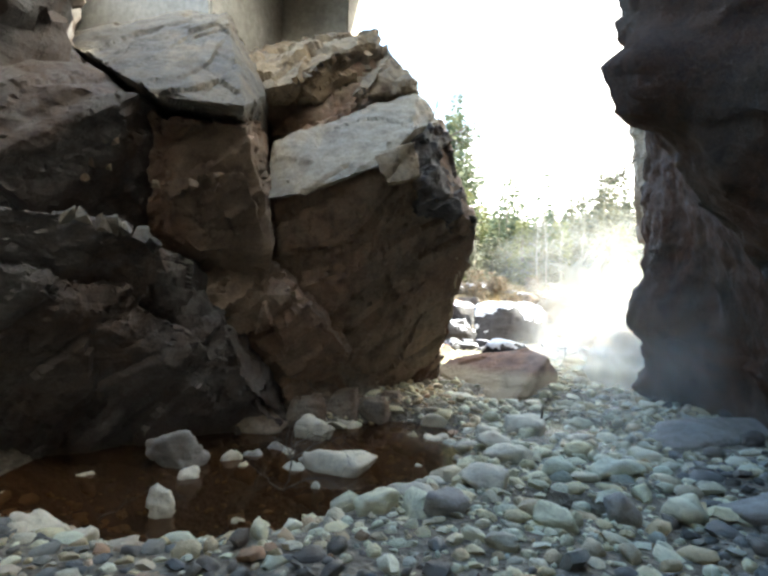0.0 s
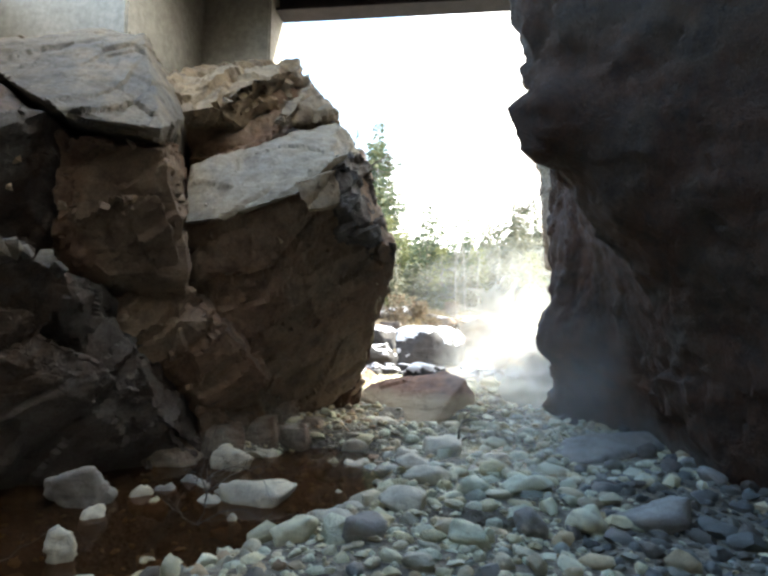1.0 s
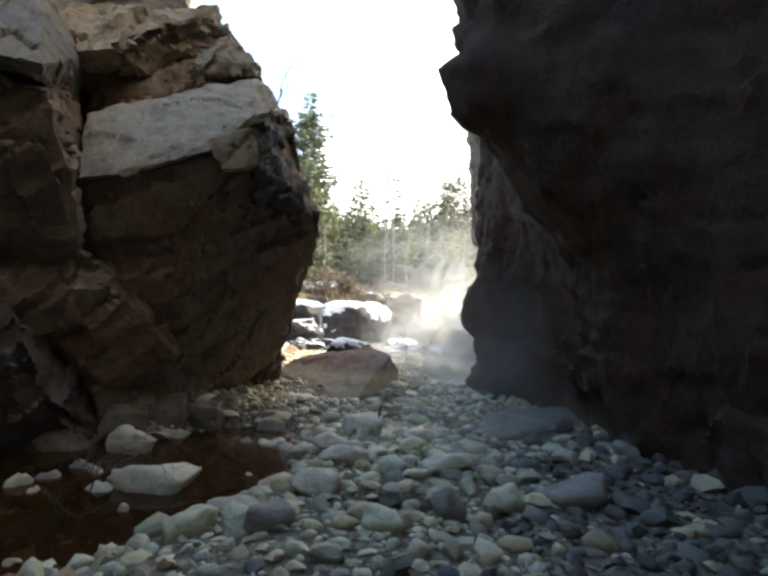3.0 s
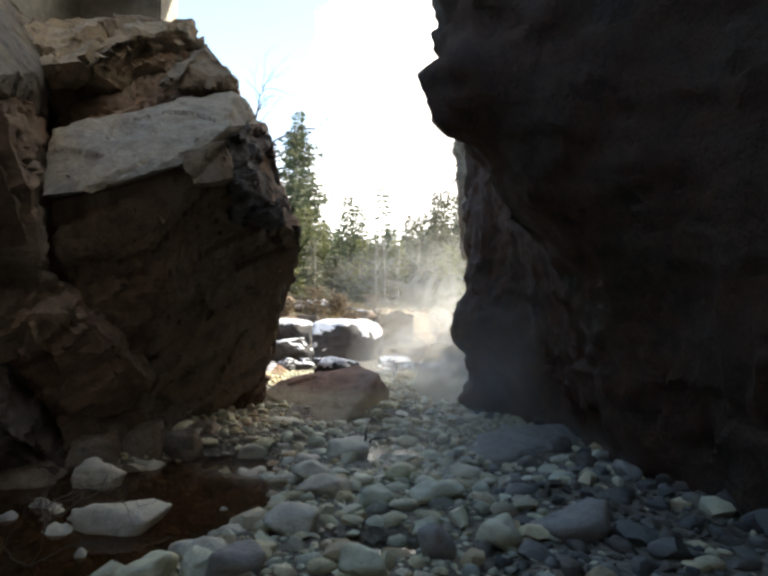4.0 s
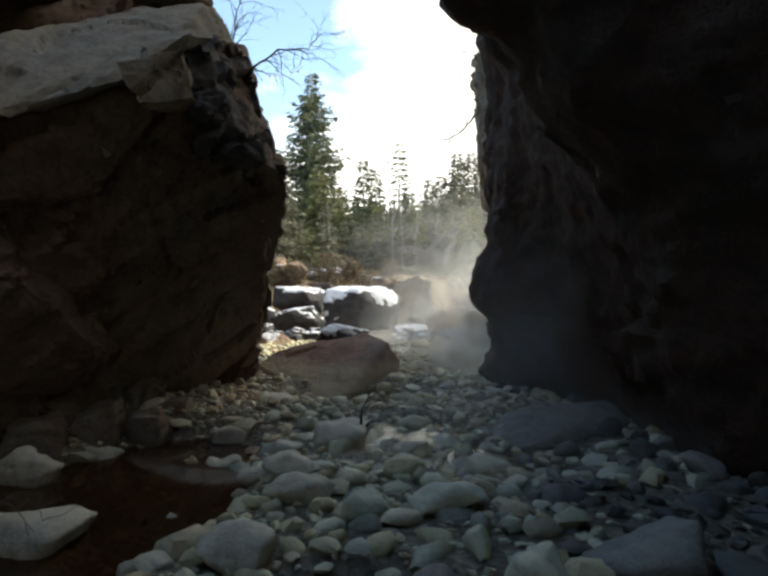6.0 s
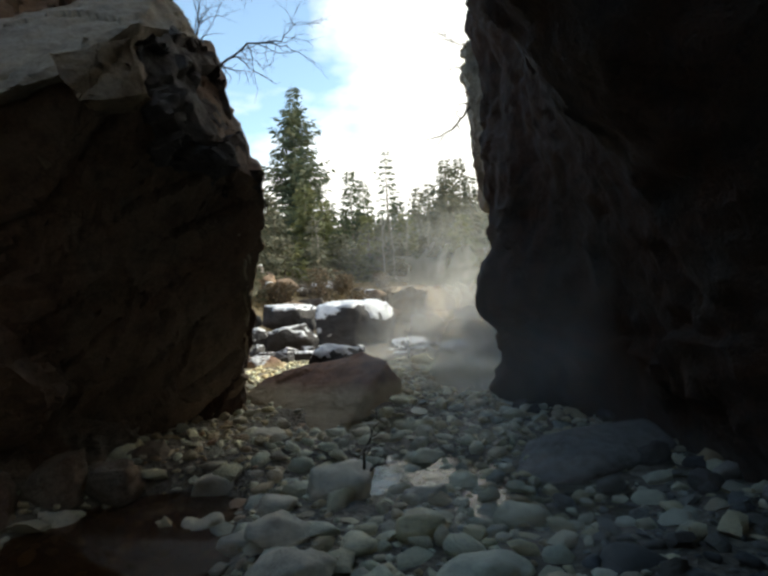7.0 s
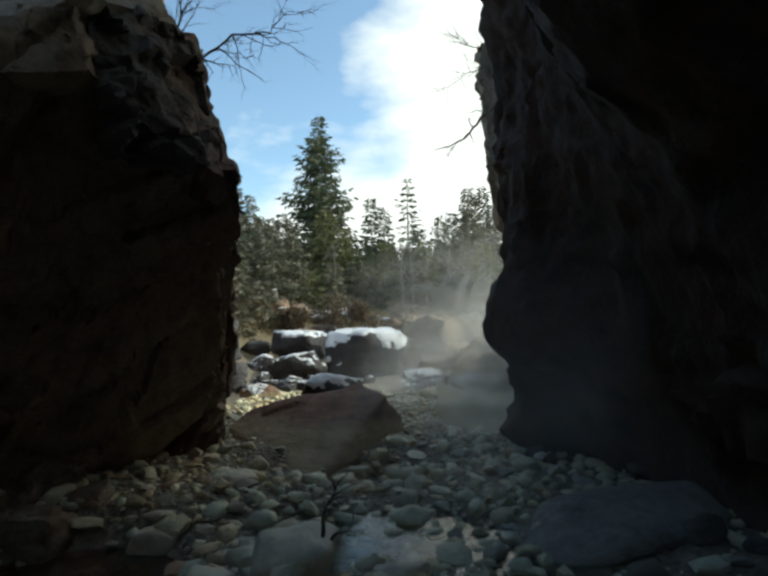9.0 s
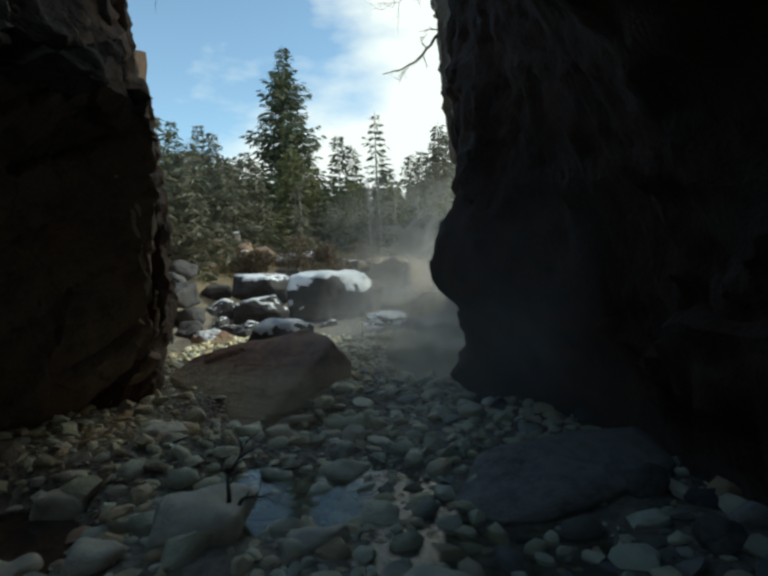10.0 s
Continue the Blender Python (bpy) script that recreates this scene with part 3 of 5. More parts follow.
# ---- left cliff: fallen and standing sandstone blocks ----
cliff_left = holder("cliff_left", "tall fractured sandstone cliff of stacked tan and brown blocks", "cliff", "structure")
M_FOOT = rock_material("cracked_brown_grey_rock", [(0.22, 0.185, 0.15), (0.33, 0.29, 0.23), (0.27, 0.18, 0.12), (0.40, 0.37, 0.32)], bump=0.9, scale=1.6)
LEFT = {
    "boulder_main": [(-2.56, 4.82, 2.3), (-2.18, 4.74, 2.32), (-1.47, 4.9, 2.57), (-1.11, 5.2, 2.55), (-0.63, 5.95, 2.17), (-2.75, 5.3, 2.98), (-2.18, 5.4, 3.22), (-1.38, 6.1, 3.71), (-1.12, 6.45, 3.52), (-2.74, 5.25, 1.79), (-2.08, 5.8, 0.87), (-1.87, 6.5, 0.44), (-1.35, 8.2, 0.47), (-0.95, 6.8, 1.47), (-0.78, 6.3, 1.92), (-4.5, 8.5, -0.3), (-4.5, 8.5, 3.6), (-2.2, 9.2, -0.3), (-2.2, 9, 3.4), (-2, 6.5, -0.3), (-2.6, 5.7, -0.3)],
    "boulder_band": [(-2.52, 4.72, 2.31), (-2.13, 4.62, 2.33), (-1.43, 4.78, 2.6), (-1.46, 4.86, 2.76), (-1.17, 5.1, 3.03), (-1.04, 6, 3.4), (-1.33, 6, 3.71), (-1.75, 5.6, 3.49), (-2.12, 5.25, 3.22), (-2.62, 5.05, 2.95), (-2.7, 5.6, 2.4), (-2, 5.8, 2.4), (-1.4, 6.2, 2.7), (-1.3, 6.8, 3.4), (-2.6, 6.2, 3.2)],
    "boulder_cap": [(-3.29, 5.6, 4.2), (-3.26, 6.2, 4.64), (-2.18, 7, 5.02), (-1.93, 7, 4.78), (-2.83, 5, 3.48), (-2.4, 5, 3.54), (-2.22, 5.25, 3.86), (-2.07, 5.5, 4.07), (-1.87, 6.1, 4.45), (-2.77, 5.3, 3.51), (-2.22, 5.6, 3.86), (-4, 8, 4.2), (-2.1, 8.3, 4.2), (-4, 8, 3.4), (-2.1, 8, 3.6)],
    "boulder_core": [(-2.97, 5.35, 3.55), (-2.2, 5.7, 4.06), (-1.8, 6.3, 4.41), (-1.46, 6.8, 4.03), (-1.42, 6.3, 3.76), (-2.14, 5.45, 3.26), (-2.89, 5.4, 3.12), (-4, 8, 4), (-2, 8.3, 4), (-4, 8, 2.8), (-2, 8.3, 2.8)],
    "boulder_chunk": [(-1.92, 5.42, 3.55), (-1.77, 5.55, 3.89), (-1.63, 5.9, 4.18), (-1.31, 6, 3.74), (-1.81, 5.5, 3.51), (-1.36, 6.3, 3.79), (-1.86, 6.5, 4.54), (-1.9, 7, 3.8), (-1.7, 7, 4.4)],
    "boulder_step": [(-1.44, 4.7, 2.68), (-1.12, 4.96, 2.86), (-1.07, 5.02, 2.57), (-1.17, 4.86, 2.49), (-1.32, 4.74, 2.43), (-1.39, 4.7, 2.55), (-1.6, 5.7, 3.1), (-1.3, 5.7, 3.1), (-1.5, 5.8, 2.6), (-1.2, 5.8, 2.6)],
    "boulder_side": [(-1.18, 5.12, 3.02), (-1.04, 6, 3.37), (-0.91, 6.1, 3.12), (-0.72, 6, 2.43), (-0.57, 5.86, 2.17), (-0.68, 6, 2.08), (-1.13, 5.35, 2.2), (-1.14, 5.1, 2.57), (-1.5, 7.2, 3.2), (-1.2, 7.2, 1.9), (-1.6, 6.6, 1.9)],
    "slab_top": [(-2.99, 3.55, 2.99), (-2.25, 3.82, 2.88), (-2.37, 4.25, 3.08), (-3.2, 5, 4.36), (-3.6, 5.05, 4.47), (-3.9, 5, 4.34), (-4.9, 4.8, 4.24), (-4.81, 4.4, 3.98), (-2.87, 3.58, 2.9), (-2.29, 3.88, 2.81), (-5, 6.5, 4.2), (-3.4, 6.5, 4.2), (-5, 6.5, 3.6), (-3.4, 6.5, 3.4)],
    "slab_under": [(-3.18, 3.85, 2.89), (-2.35, 4, 2.8), (-2.42, 4.35, 2.99), (-3.17, 3.9, 2.2), (-3.3, 4.05, 1.88), (-2.28, 4.35, 1.74), (-2.24, 4.2, 2.31), (-3.49, 4.5, 1.56), (-2.4, 4.6, 1.58), (-5, 6.5, 3.8), (-3.4, 6.5, 3.4), (-5, 6.5, 1), (-3.2, 6.5, 1)],
    "slab_lower": [(-3, 3.78, 2.28), (-2.35, 3.95, 2.41), (-2.31, 4, 2.34), (-2.27, 4.3, 1.8), (-3.07, 3.95, 1.91), (-2.84, 4.1, 1.72), (-3.4, 5, 2.3), (-2.6, 5, 2.3), (-3.4, 5, 1.6), (-2.6, 5, 1.6)],
    "dark_block": [(-4.79, 4.2, 3.93), (-3.04, 3.6, 2.95), (-3.22, 3.75, 2.45), (-3.54, 3.1, 2.23), (-3.73, 2.8, 2.83), (-3.56, 2.7, 2.17), (-3.5, 3.5, 2.13), (-5.5, 5.5, 4), (-5.5, 5.5, 1), (-3.6, 5.5, 1), (-3.6, 5.5, 3)],
    "upper_block": [(-6.78, 5, 5.45), (-5.26, 5.7, 5.1), (-5.27, 5.2, 4.46), (-5.62, 4.5, 3.98), (-5.77, 4.3, 3.88), (-8, 8, 5.5), (-5.5, 8, 5.5), (-8, 8, 3), (-5, 7.5, 3)],
    "ledge_block": [(-3.35, 2.55, 1.93), (-3.15, 2.9, 1.91), (-2.9, 3.3, 1.9), (-2.74, 3.5, 1.74), (-2.8, 3.65, 1.53), (-3.4, 2.6, 1.65), (-3.34, 3.15, 1.6), (-2.86, 3.9, 1.14), (-4.8, 5, 2), (-4.8, 5, 0.3), (-3, 5, 1.4), (-3, 5, 0.3)],
    "slope_block": [(-3.27, 2.5, 1.59), (-3.09, 3, 1.49), (-2.94, 3.3, 1.44), (-2.67, 3.9, 1.02), (-2.4, 4.4, 0.61), (-2.29, 4.75, 0.15), (-3.23, 4.05, 0.14), (-3.76, 3, 0.2), (-5, 5, 1.4), (-5, 5, -0.4), (-2.8, 5.6, -0.4), (-3.3, 4.3, -0.4), (-4, 3.2, -0.4)],
    "rib_block": [(-3.05, 3.75, 1.81), (-2.92, 3.85, 1.74), (-2.61, 4.15, 1.18), (-2.46, 4.5, 0.68), (-2.29, 4.85, 0.18), (-2.8, 3.95, 1.01), (-2.4, 4.4, 0.53), (-3.2, 5.2, 1.6), (-2.6, 5.6, 0.6), (-2.6, 5.6, -0.3), (-3.2, 5, 0.3)],
    "wedge_block": [(-3, 4.35, 1.56), (-2.47, 4.55, 1.76), (-2.07, 4.65, 1.41), (-1.78, 5.1, 0.88), (-2.3, 4.9, 0.6), (-2.8, 4.3, 1.21), (-2.33, 4.4, 1.4), (-3.2, 5.5, 1.7), (-2.4, 5.8, 1.5), (-2, 5.9, 0.8), (-2.9, 5.4, 0.3), (-2.2, 5.8, 0.2)],
    "foot_block": [(-2.38, 4.9, 0.59), (-2.08, 5.5, 0.75), (-1.76, 5.9, 0.55), (-1.59, 6.1, 0.23), (-1.65, 5.7, -0.02), (-1.93, 5.3, 0.02), (-2.29, 4.9, 0.12), (-2.8, 6.2, 0.7), (-2.8, 6.2, -0.3), (-1.8, 6.8, 0.3), (-1.8, 6.6, -0.3), (-1.8, 5.8, -0.3), (-2.4, 4.95, -0.3)],
    "far_left_block": [(-1.62, 8.5, 4.3), (-1.58, 8.5, 3.3), (-2.0, 10, 3.55), (-1.9, 10, 2.85), (-1.84, 10, 2.0), (-1.74, 10, 1.3), (-1.9, 10, 0.55), (-2.0, 10, -0.2), (-1.32, 8.5, 2.6), (-1.28, 8.5, 1.8), (-1.24, 8.5, 1.2), (-1.36, 8.5, 0.55), (-1.5, 8.5, -0.2), (-5, 11.5, 5.2), (-5, 11.5, -0.3), (-5, 8, 5.6), (-2.5, 8.2, 4.9), (-1.75, 8, -0.3), (-2.5, 10.5, 4.6), (-2.4, 11, -0.2)],
    "shoulder_block": [(-4.5, 4.4, 5.3), (-4.6, 2.9, 5.6), (-5.4, 3, 5.75), (-5.4, 4.6, 5.75), (-8, 2.5, 6.2), (-8, 6.5, 6.2), (-4.6, 4.4, 3.5), (-4.5, 2.9, 3), (-8, 2.5, 2), (-8, 6.5, 2), (-6.2, 6.2, 5.8)],
    # out of view, added as a sun block for the ground past the gap
    "hidden_left_block": [(-3.6, 11, 5.5), (-2.6, 11, 0), (-3.9, 14.5, 5.8), (-3.9, 14.5, -0.2), (-10, 11, 8), (-10, 16, 8), (-10, 11, -0.2), (-10, 16, -0.2), (-5.5, 16, 6), (-5.5, 16, 0)],
}
FINISH = {  # material, grain of the mesh, relief, label
    "boulder_main": (M_BROWN, 0.045, 0.075, "huge leaning red-brown block with a jutting nose"),
    "boulder_band": (M_BAND, 0.045, 0.032, "smooth pale band of rock across the leaning block"),
    "boulder_cap": (M_SAND, 0.05, 0.095, "rough golden cap rock"),
    "boulder_core": (M_BROWN, 0.05, 0.07, "dark brown rock under the cap"),
    "boulder_chunk": (M_SAND, 0.045, 0.065, "broken golden chunk under the cap"),
    "boulder_step": (M_SAND, 0.035, 0.025, "square step broken out of the pale band"),
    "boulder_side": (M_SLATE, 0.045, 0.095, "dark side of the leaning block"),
    "slab_top": (M_PALE, 0.04, 0.034, "pale grey tilted slab"),
    "slab_under": (M_BROWN, 0.05, 0.055, "sheer dark face below the slab"),
    "slab_lower": (M_BROWN, 0.045, 0.045, "brown lower face below the slab"),
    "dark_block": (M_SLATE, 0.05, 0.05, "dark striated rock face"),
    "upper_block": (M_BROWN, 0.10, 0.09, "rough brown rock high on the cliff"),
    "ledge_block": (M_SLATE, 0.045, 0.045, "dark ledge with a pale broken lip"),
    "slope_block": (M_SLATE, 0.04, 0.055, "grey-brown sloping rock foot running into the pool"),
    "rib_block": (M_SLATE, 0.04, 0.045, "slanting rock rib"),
    "wedge_block": (M_BROWN, 0.045, 0.055, "wedge of brown rock jammed below the slab"),
    "foot_block": (M_FOOT, 0.035, 0.085, "cracked low rock foot beside the gravel"),
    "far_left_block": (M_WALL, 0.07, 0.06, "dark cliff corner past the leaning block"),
    "shoulder_block": (M_SLATE, 0.09, 0.09, "rough brown shoulder of the cliff"),
    "hidden_left_block": (M_WALL, 0.3, 0.1, "unseen high cliff past the bridge, added to block sun"),
}


def set_back(p):
    """Moves a corner of the standing blocks out along the line from the gorge's middle; the rear corners stay."""
    k = 1 + 0.2 * smoothstep(9.0, 6.0, p[1])
    return (p[0] * k, p[1] * k, 1.4 + (p[2] - 1.4) * k)


for i, (key, corners) in enumerate(LEFT.items()):
    mat, size, amount, label = FINISH[key]
    if key not in ("far_left_block", "hidden_left_block", "shoulder_block"):
        corners = [set_back(p) for p in corners]
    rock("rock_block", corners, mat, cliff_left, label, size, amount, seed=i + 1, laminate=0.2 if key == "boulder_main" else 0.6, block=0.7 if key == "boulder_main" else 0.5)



def chip(x, y, z, size, seed, mat, label=""):
    """A small angular flake standing out of the rock face."""
    r = random.Random(seed)
    x, y, z = set_back((x, y, z))
    y -= 0.05
    pts = []
    for k in range(9):
        pts.append((x + r.uniform(-0.5, 0.5) * size, y + r.uniform(-0.35, 0.5) * size * 0.7, z + r.uniform(-0.5, 0.5) * size * 0.55 + 0.3 * size * r.uniform(-1, 1)))
    bm = hull_mesh(pts)
    refine(bm, size * 0.3)
    return part("rock_chip", bm, mat, cliff_left, label, smooth=False)


def foot_rock(x, y, z, sx, sy, sz, turn, seed, mat, label):
    """A cracked, squarish lump at the foot of the cliff."""
    ob = part("rock_lump", stone_bm(seed, (sx, sy, sz), 20, 0.035, 0.03, 1, 0.8), mat, cliff_left, label, at=pose(x, y, z, 6, -8, turn))
    ob.data.set_sharp_from_angle(angle=radians(38))


LIP = [(-3.05, 2.98, 1.90), (-2.98, 3.07, 1.89), (-2.92, 3.16, 1.86), (-2.88, 3.24, 1.86), (-2.84, 3.30, 1.84), (-2.79, 3.38, 1.80), (-2.75, 3.46, 1.74)]
for i, (x, y, z) in enumerate(LIP):
    chip(x, y, z, 0.19, 500 + i, M_PALE, "pale broken lip of the ledge")
FLAKES = [(-2.98, 3.80, 2.28, 0.13), (-2.93, 3.84, 2.36, 0.09), (-2.71, 3.87, 2.28, 0.12), (-2.50, 3.90, 2.33, 0.10), (-3.22, 3.57, 2.56, 0.10), (-3.33, 3.46, 2.36, 0.12), (-3.29, 3.60, 2.38, 0.10),
          (-3.38, 3.44, 2.24, 0.12), (-2.88, 3.88, 2.80, 0.10), (-2.73, 3.92, 2.80, 0.12), (-2.55, 3.96, 2.80, 0.11), (-2.17, 4.54, 1.45, 0.10), (-2.12, 4.58, 1.41, 0.09), (-2.07, 4.66, 1.36, 0.10),
          (-1.82, 4.92, 2.36, 0.13), (-1.65, 5.02, 2.20, 0.12), (-1.47, 5.10, 2.14, 0.12), (-1.98, 4.88, 2.22, 0.10)]
for i, (x, y, z, s) in enumerate(FLAKES):
    chip(x, y, z, 1.2 * s, 540 + i, M_SAND if i % 3 == 0 else M_BROWN)

def lit_edge(points, width, seed):
    """A thin crooked pale fin, drawn for a lit edge of the cliff's far corner."""
    r = random.Random(seed)
    fine, radii = [], []
    for a, c in zip(points, points[1:]):
        for k in range(5):
            fine.append(Vector(a).lerp(Vector(c), k / 5) + Vector((r.gauss(0, 0.012), r.gauss(0, 0.012), r.gauss(0, 0.012))))
            radii.append(width * r.uniform(0.35, 1.1))
    fine.append(Vector(points[-1]))
    radii.append(width * 0.2)
    radii[0] = width * 0.2
    bm = bmesh.new()
    tube(bm, fine, radii, 6)
    part("lit_edge", bm, M_LITTAN, cliff_left, "thin pale line drawn for a lit edge of the dark rock", smooth=False)


lit_edge([(-0.97, 7.08, 2.12), (-1.0, 7.14, 1.95), (-1.06, 7.42, 1.72), (-1.12, 7.72, 1.42), (-1.18, 7.9, 1.1)], 0.022, 1)
lit_edge([(-0.86, 7.1, 2.3), (-0.93, 7.2, 2.05), (-1.0, 7.45, 1.7)], 0.016, 2)
lit_edge([(-1.34, 8.42, 1.15), (-1.33, 8.43, 0.95), (-1.36, 8.44, 0.7)], 0.02, 3)
lit_edge([(-1.55, 8.48, 3.5), (-1.5, 8.48, 3.1), (-1.4, 8.48, 2.75)], 0.02, 4)


# ---- right cliff ----
def bump2(y, z, cy, cz, ry, rz):
    return math.exp(-((y - cy) / ry) ** 2 - ((z - cz) / rz) ** 2)


def right_x(y, z):
    """How far to the right the face of the right cliff stands."""
    x = 2.35 - 0.20 * min(z, 4.5) * smoothstep(2, 6, y)
    x -= 0.40 * smoothstep(0.12, 0.7, bump2(y, z, 5.15, 3.33, 0.42, 0.40))         # the hanging knob
    x -= 0.80 * smoothstep(1.2, 3.2, z) * math.exp(-((y - 5.2) / (0.8 if y < 5.2 else 1.1)) ** 2)
    x -= 0.80 * bump2(y, z, 7.9, 1.2, 0.9, 0.6)              # low bulge over the undercut
    x -= 0.42 * bump2(y, z, 8.2, 2.3, 0.9, 0.9) + 0.05 * bump2(y, z, 8.1, 1.9, 0.6, 0.3)
    x -= 0.13 * bump2(y, z, 8.2, 0.78, 0.7, 0.25)
    x -= 0.04 * bump2(y, z, 8.7, 4.0, 0.6, 0.9)
    x -= 0.66 * smoothstep(0.9, 0.2, z) * math.exp(-((y - 8.5) / 0.9) ** 2)
    x += 0.45 * smoothstep(8.8, 10.0, y) + 0.2 * max(0.0, y - 10)
    x += 0.9 * smoothstep(4.4, 5.6, z) * smoothstep(6.8, 8.2, y)
    x -= 0.38 * max(0.0, z - 3.6) * smoothstep(5.0, 3.0, y)   # leaning over the near gorge, to cut its sky light
    x += 0.9 * smoothstep(6.0, 2.0, y) - 0.35 * smoothstep(3.0, 6.0, z) * smoothstep(9, 7, y)
    return x


def wall_sheet(name, xf, ys, zs, mat, parent, label, sign, amount, seed, back=3.0):
    """A cliff face from a function of the place along it and the height, with a thick body behind."""
    bm = bmesh.new()
    off = Vector((seed * 4.1, seed * 2.3, seed * 1.7))
    grid = []
    for y in ys:
        row = []
        for z in zs:
            p = Vector((xf(y, z), y, z)) + off
            wv = noise.noise_vector(p * 0.9) * 0.3
            d = 0.9 * fbm(p * Vector((0.8, 0.8, 0.45)), 4) + 0.4 * (noise.cell((p + wv) * Vector((1.6, 1.6, 0.5))) - 0.5)
            d += 0.5 * (1 - 2 * abs(noise.noise(Vector((p.x * 2, p.y * 3.2, p.z * 1.0))))) + 0.42 * fbm(p * 6.0, 4) + 0.9 * max(0.0, noise.cell((p + wv) * Vector((4.2, 4.2, 3.0))) - 0.7)
            side = noise.noise_vector(p * 2.5)
            row.append(bm.verts.new((xf(y, z) + sign * d * amount, y + side.y * amount * 0.6, z + side.z * amount * 0.6)))
        grid.append(row)
    for a, b in zip(grid, grid[1:]):
        for k in range(len(zs) - 1):
            bm.faces.new((a[k], a[k + 1], b[k + 1], b[k]) if sign < 0 else (a[k], b[k], b[k + 1], a[k + 1]))
    rear = [[bm.verts.new((xf(ys[j], zs[k]) - sign * back, ys[j], zs[k])) for k in (0, len(zs) - 1)] for j in (0, len(ys) - 1)]
    n = len(zs) - 1
    bm.faces.new([r[n] for r in grid] + [rear[1][1], rear[0][1]])
    bm.faces.new([grid[0][k] for k in range(n + 1)] + [rear[0][1], rear[0][0]])
    bm.faces.new([grid[-1][k] for k in range(n + 1)] + [rear[1][1], rear[1][0]])
    bm.faces.new((rear[0][0], rear[0][1], rear[1][1], rear[1][0]))
    bmesh.ops.recalc_face_normals(bm, faces=bm.faces)
    ob = part(name, bm, mat, parent, label)
    ob.data.set_sharp_from_angle(angle=radians(42))
    return ob


cliff_right = holder("cliff_right", "dark overhanging gorge wall with a knob of rock and an undercut foot", "cliff", "structure")
# past y = 9.7 the face runs on unseen, to shade the rust boulder
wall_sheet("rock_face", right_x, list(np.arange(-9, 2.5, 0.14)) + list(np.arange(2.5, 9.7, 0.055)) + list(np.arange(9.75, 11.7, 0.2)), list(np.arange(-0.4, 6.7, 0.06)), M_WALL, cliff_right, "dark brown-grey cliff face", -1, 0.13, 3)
# two sheets added above the view, to keep sun out of the gorge
wall_sheet("rock_face", right_x, list(np.arange(-9, 3.4, 0.25)), list(np.arange(6.4, 10.6, 0.4)), M_WALL, cliff_right, "unseen upper cliff face added to block the sun", -1, 0.12, 3)
wall_sheet("rock_face", right_x, list(np.arange(3.15, 6.5, 0.25)), list(np.arange(6.4, 9.1, 0.4)), M_WALL, cliff_right, "unseen upper cliff face added to block the sun", -1, 0.12, 3)
# added out of view, its height set by the shade it throws
wall_sheet("rock_face", right_x, list(np.arange(11.5, 17.5, 0.2)), list(np.arange(-0.4, 1.9, 0.2)), M_WALL, cliff_right, "unseen rock bank beside the stream past the bridge", -1, 0.12, 3, 1.5)


def left_x(y, z):
    return -4.35 + 0.45 * max(0.0, z - 3.4) * smoothstep(1.9, 1.1, y) + 6.3 * smoothstep(-3.0, -8.5, y) - 0.5 * smoothstep(2.6, 4.5, y) - 0.4 * smoothstep(1.0, 3.0, z) * smoothstep(2.0, 3.0, y)


# out of view: tall, leaning and closed at the rear to hold light back
wall_sheet("rock_face", left_x, list(np.arange(-9, 1.25, 0.14)), list(np.arange(-0.4, 3.0, 0.14)) + list(np.arange(3.0, 9.6, 0.4)), M_SLATE, cliff_left, "unseen tall cliff face behind the pool, blocking light", 1, 0.12, 5)
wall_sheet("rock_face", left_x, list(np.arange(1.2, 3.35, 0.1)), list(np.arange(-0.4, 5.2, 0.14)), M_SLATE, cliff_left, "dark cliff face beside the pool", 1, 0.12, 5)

# the sunlight on this corner is put into its pale tan
rock("rock_block", [(1.33, 8.8, 4.0), (1.36, 8.85, 4.38), (1.46, 8.9, 4.46), (1.50, 8.85, 3.45), (1.52, 8.8, 3.0), (1.54, 8.8, 2.5), (1.62, 8.55, 3.8), (1.72, 8.5, 3.0), (1.75, 8.5, 2.4), (1.5, 9.8, 4.4), (2.6, 8.6, 4.5), (2.6, 9.8, 4.5), (1.65, 9.7, 2.4), (2.6, 8.6, 2.2), (2.6, 9.8, 2.2)], M_LITTAN, cliff_right, "tan corner of the cliff, coloured pale for the sun on it", 0.05, 0.06, 44)

# ---- bridge over the gorge ----
bridge = holder("bridge", "road bridge with pale concrete abutment and dark steel girders", "bridge")


def box_bm(x0, x1, y0, y1, z0, z1, bevel=0.03):
    bm = bmesh.new()
    bmesh.ops.create_cube(bm, size=1)
    for v in bm.verts:
        v.co = Vector((x0 + (v.co.x + 0.5) * (x1 - x0), y0 + (v.co.y + 0.5) * (y1 - y0), z0 + (v.co.z + 0.5) * (z1 - z0)))
    bmesh.ops.bevel(bm, geom=bm.edges, offset=bevel, segments=2, affect="EDGES")
    return bm


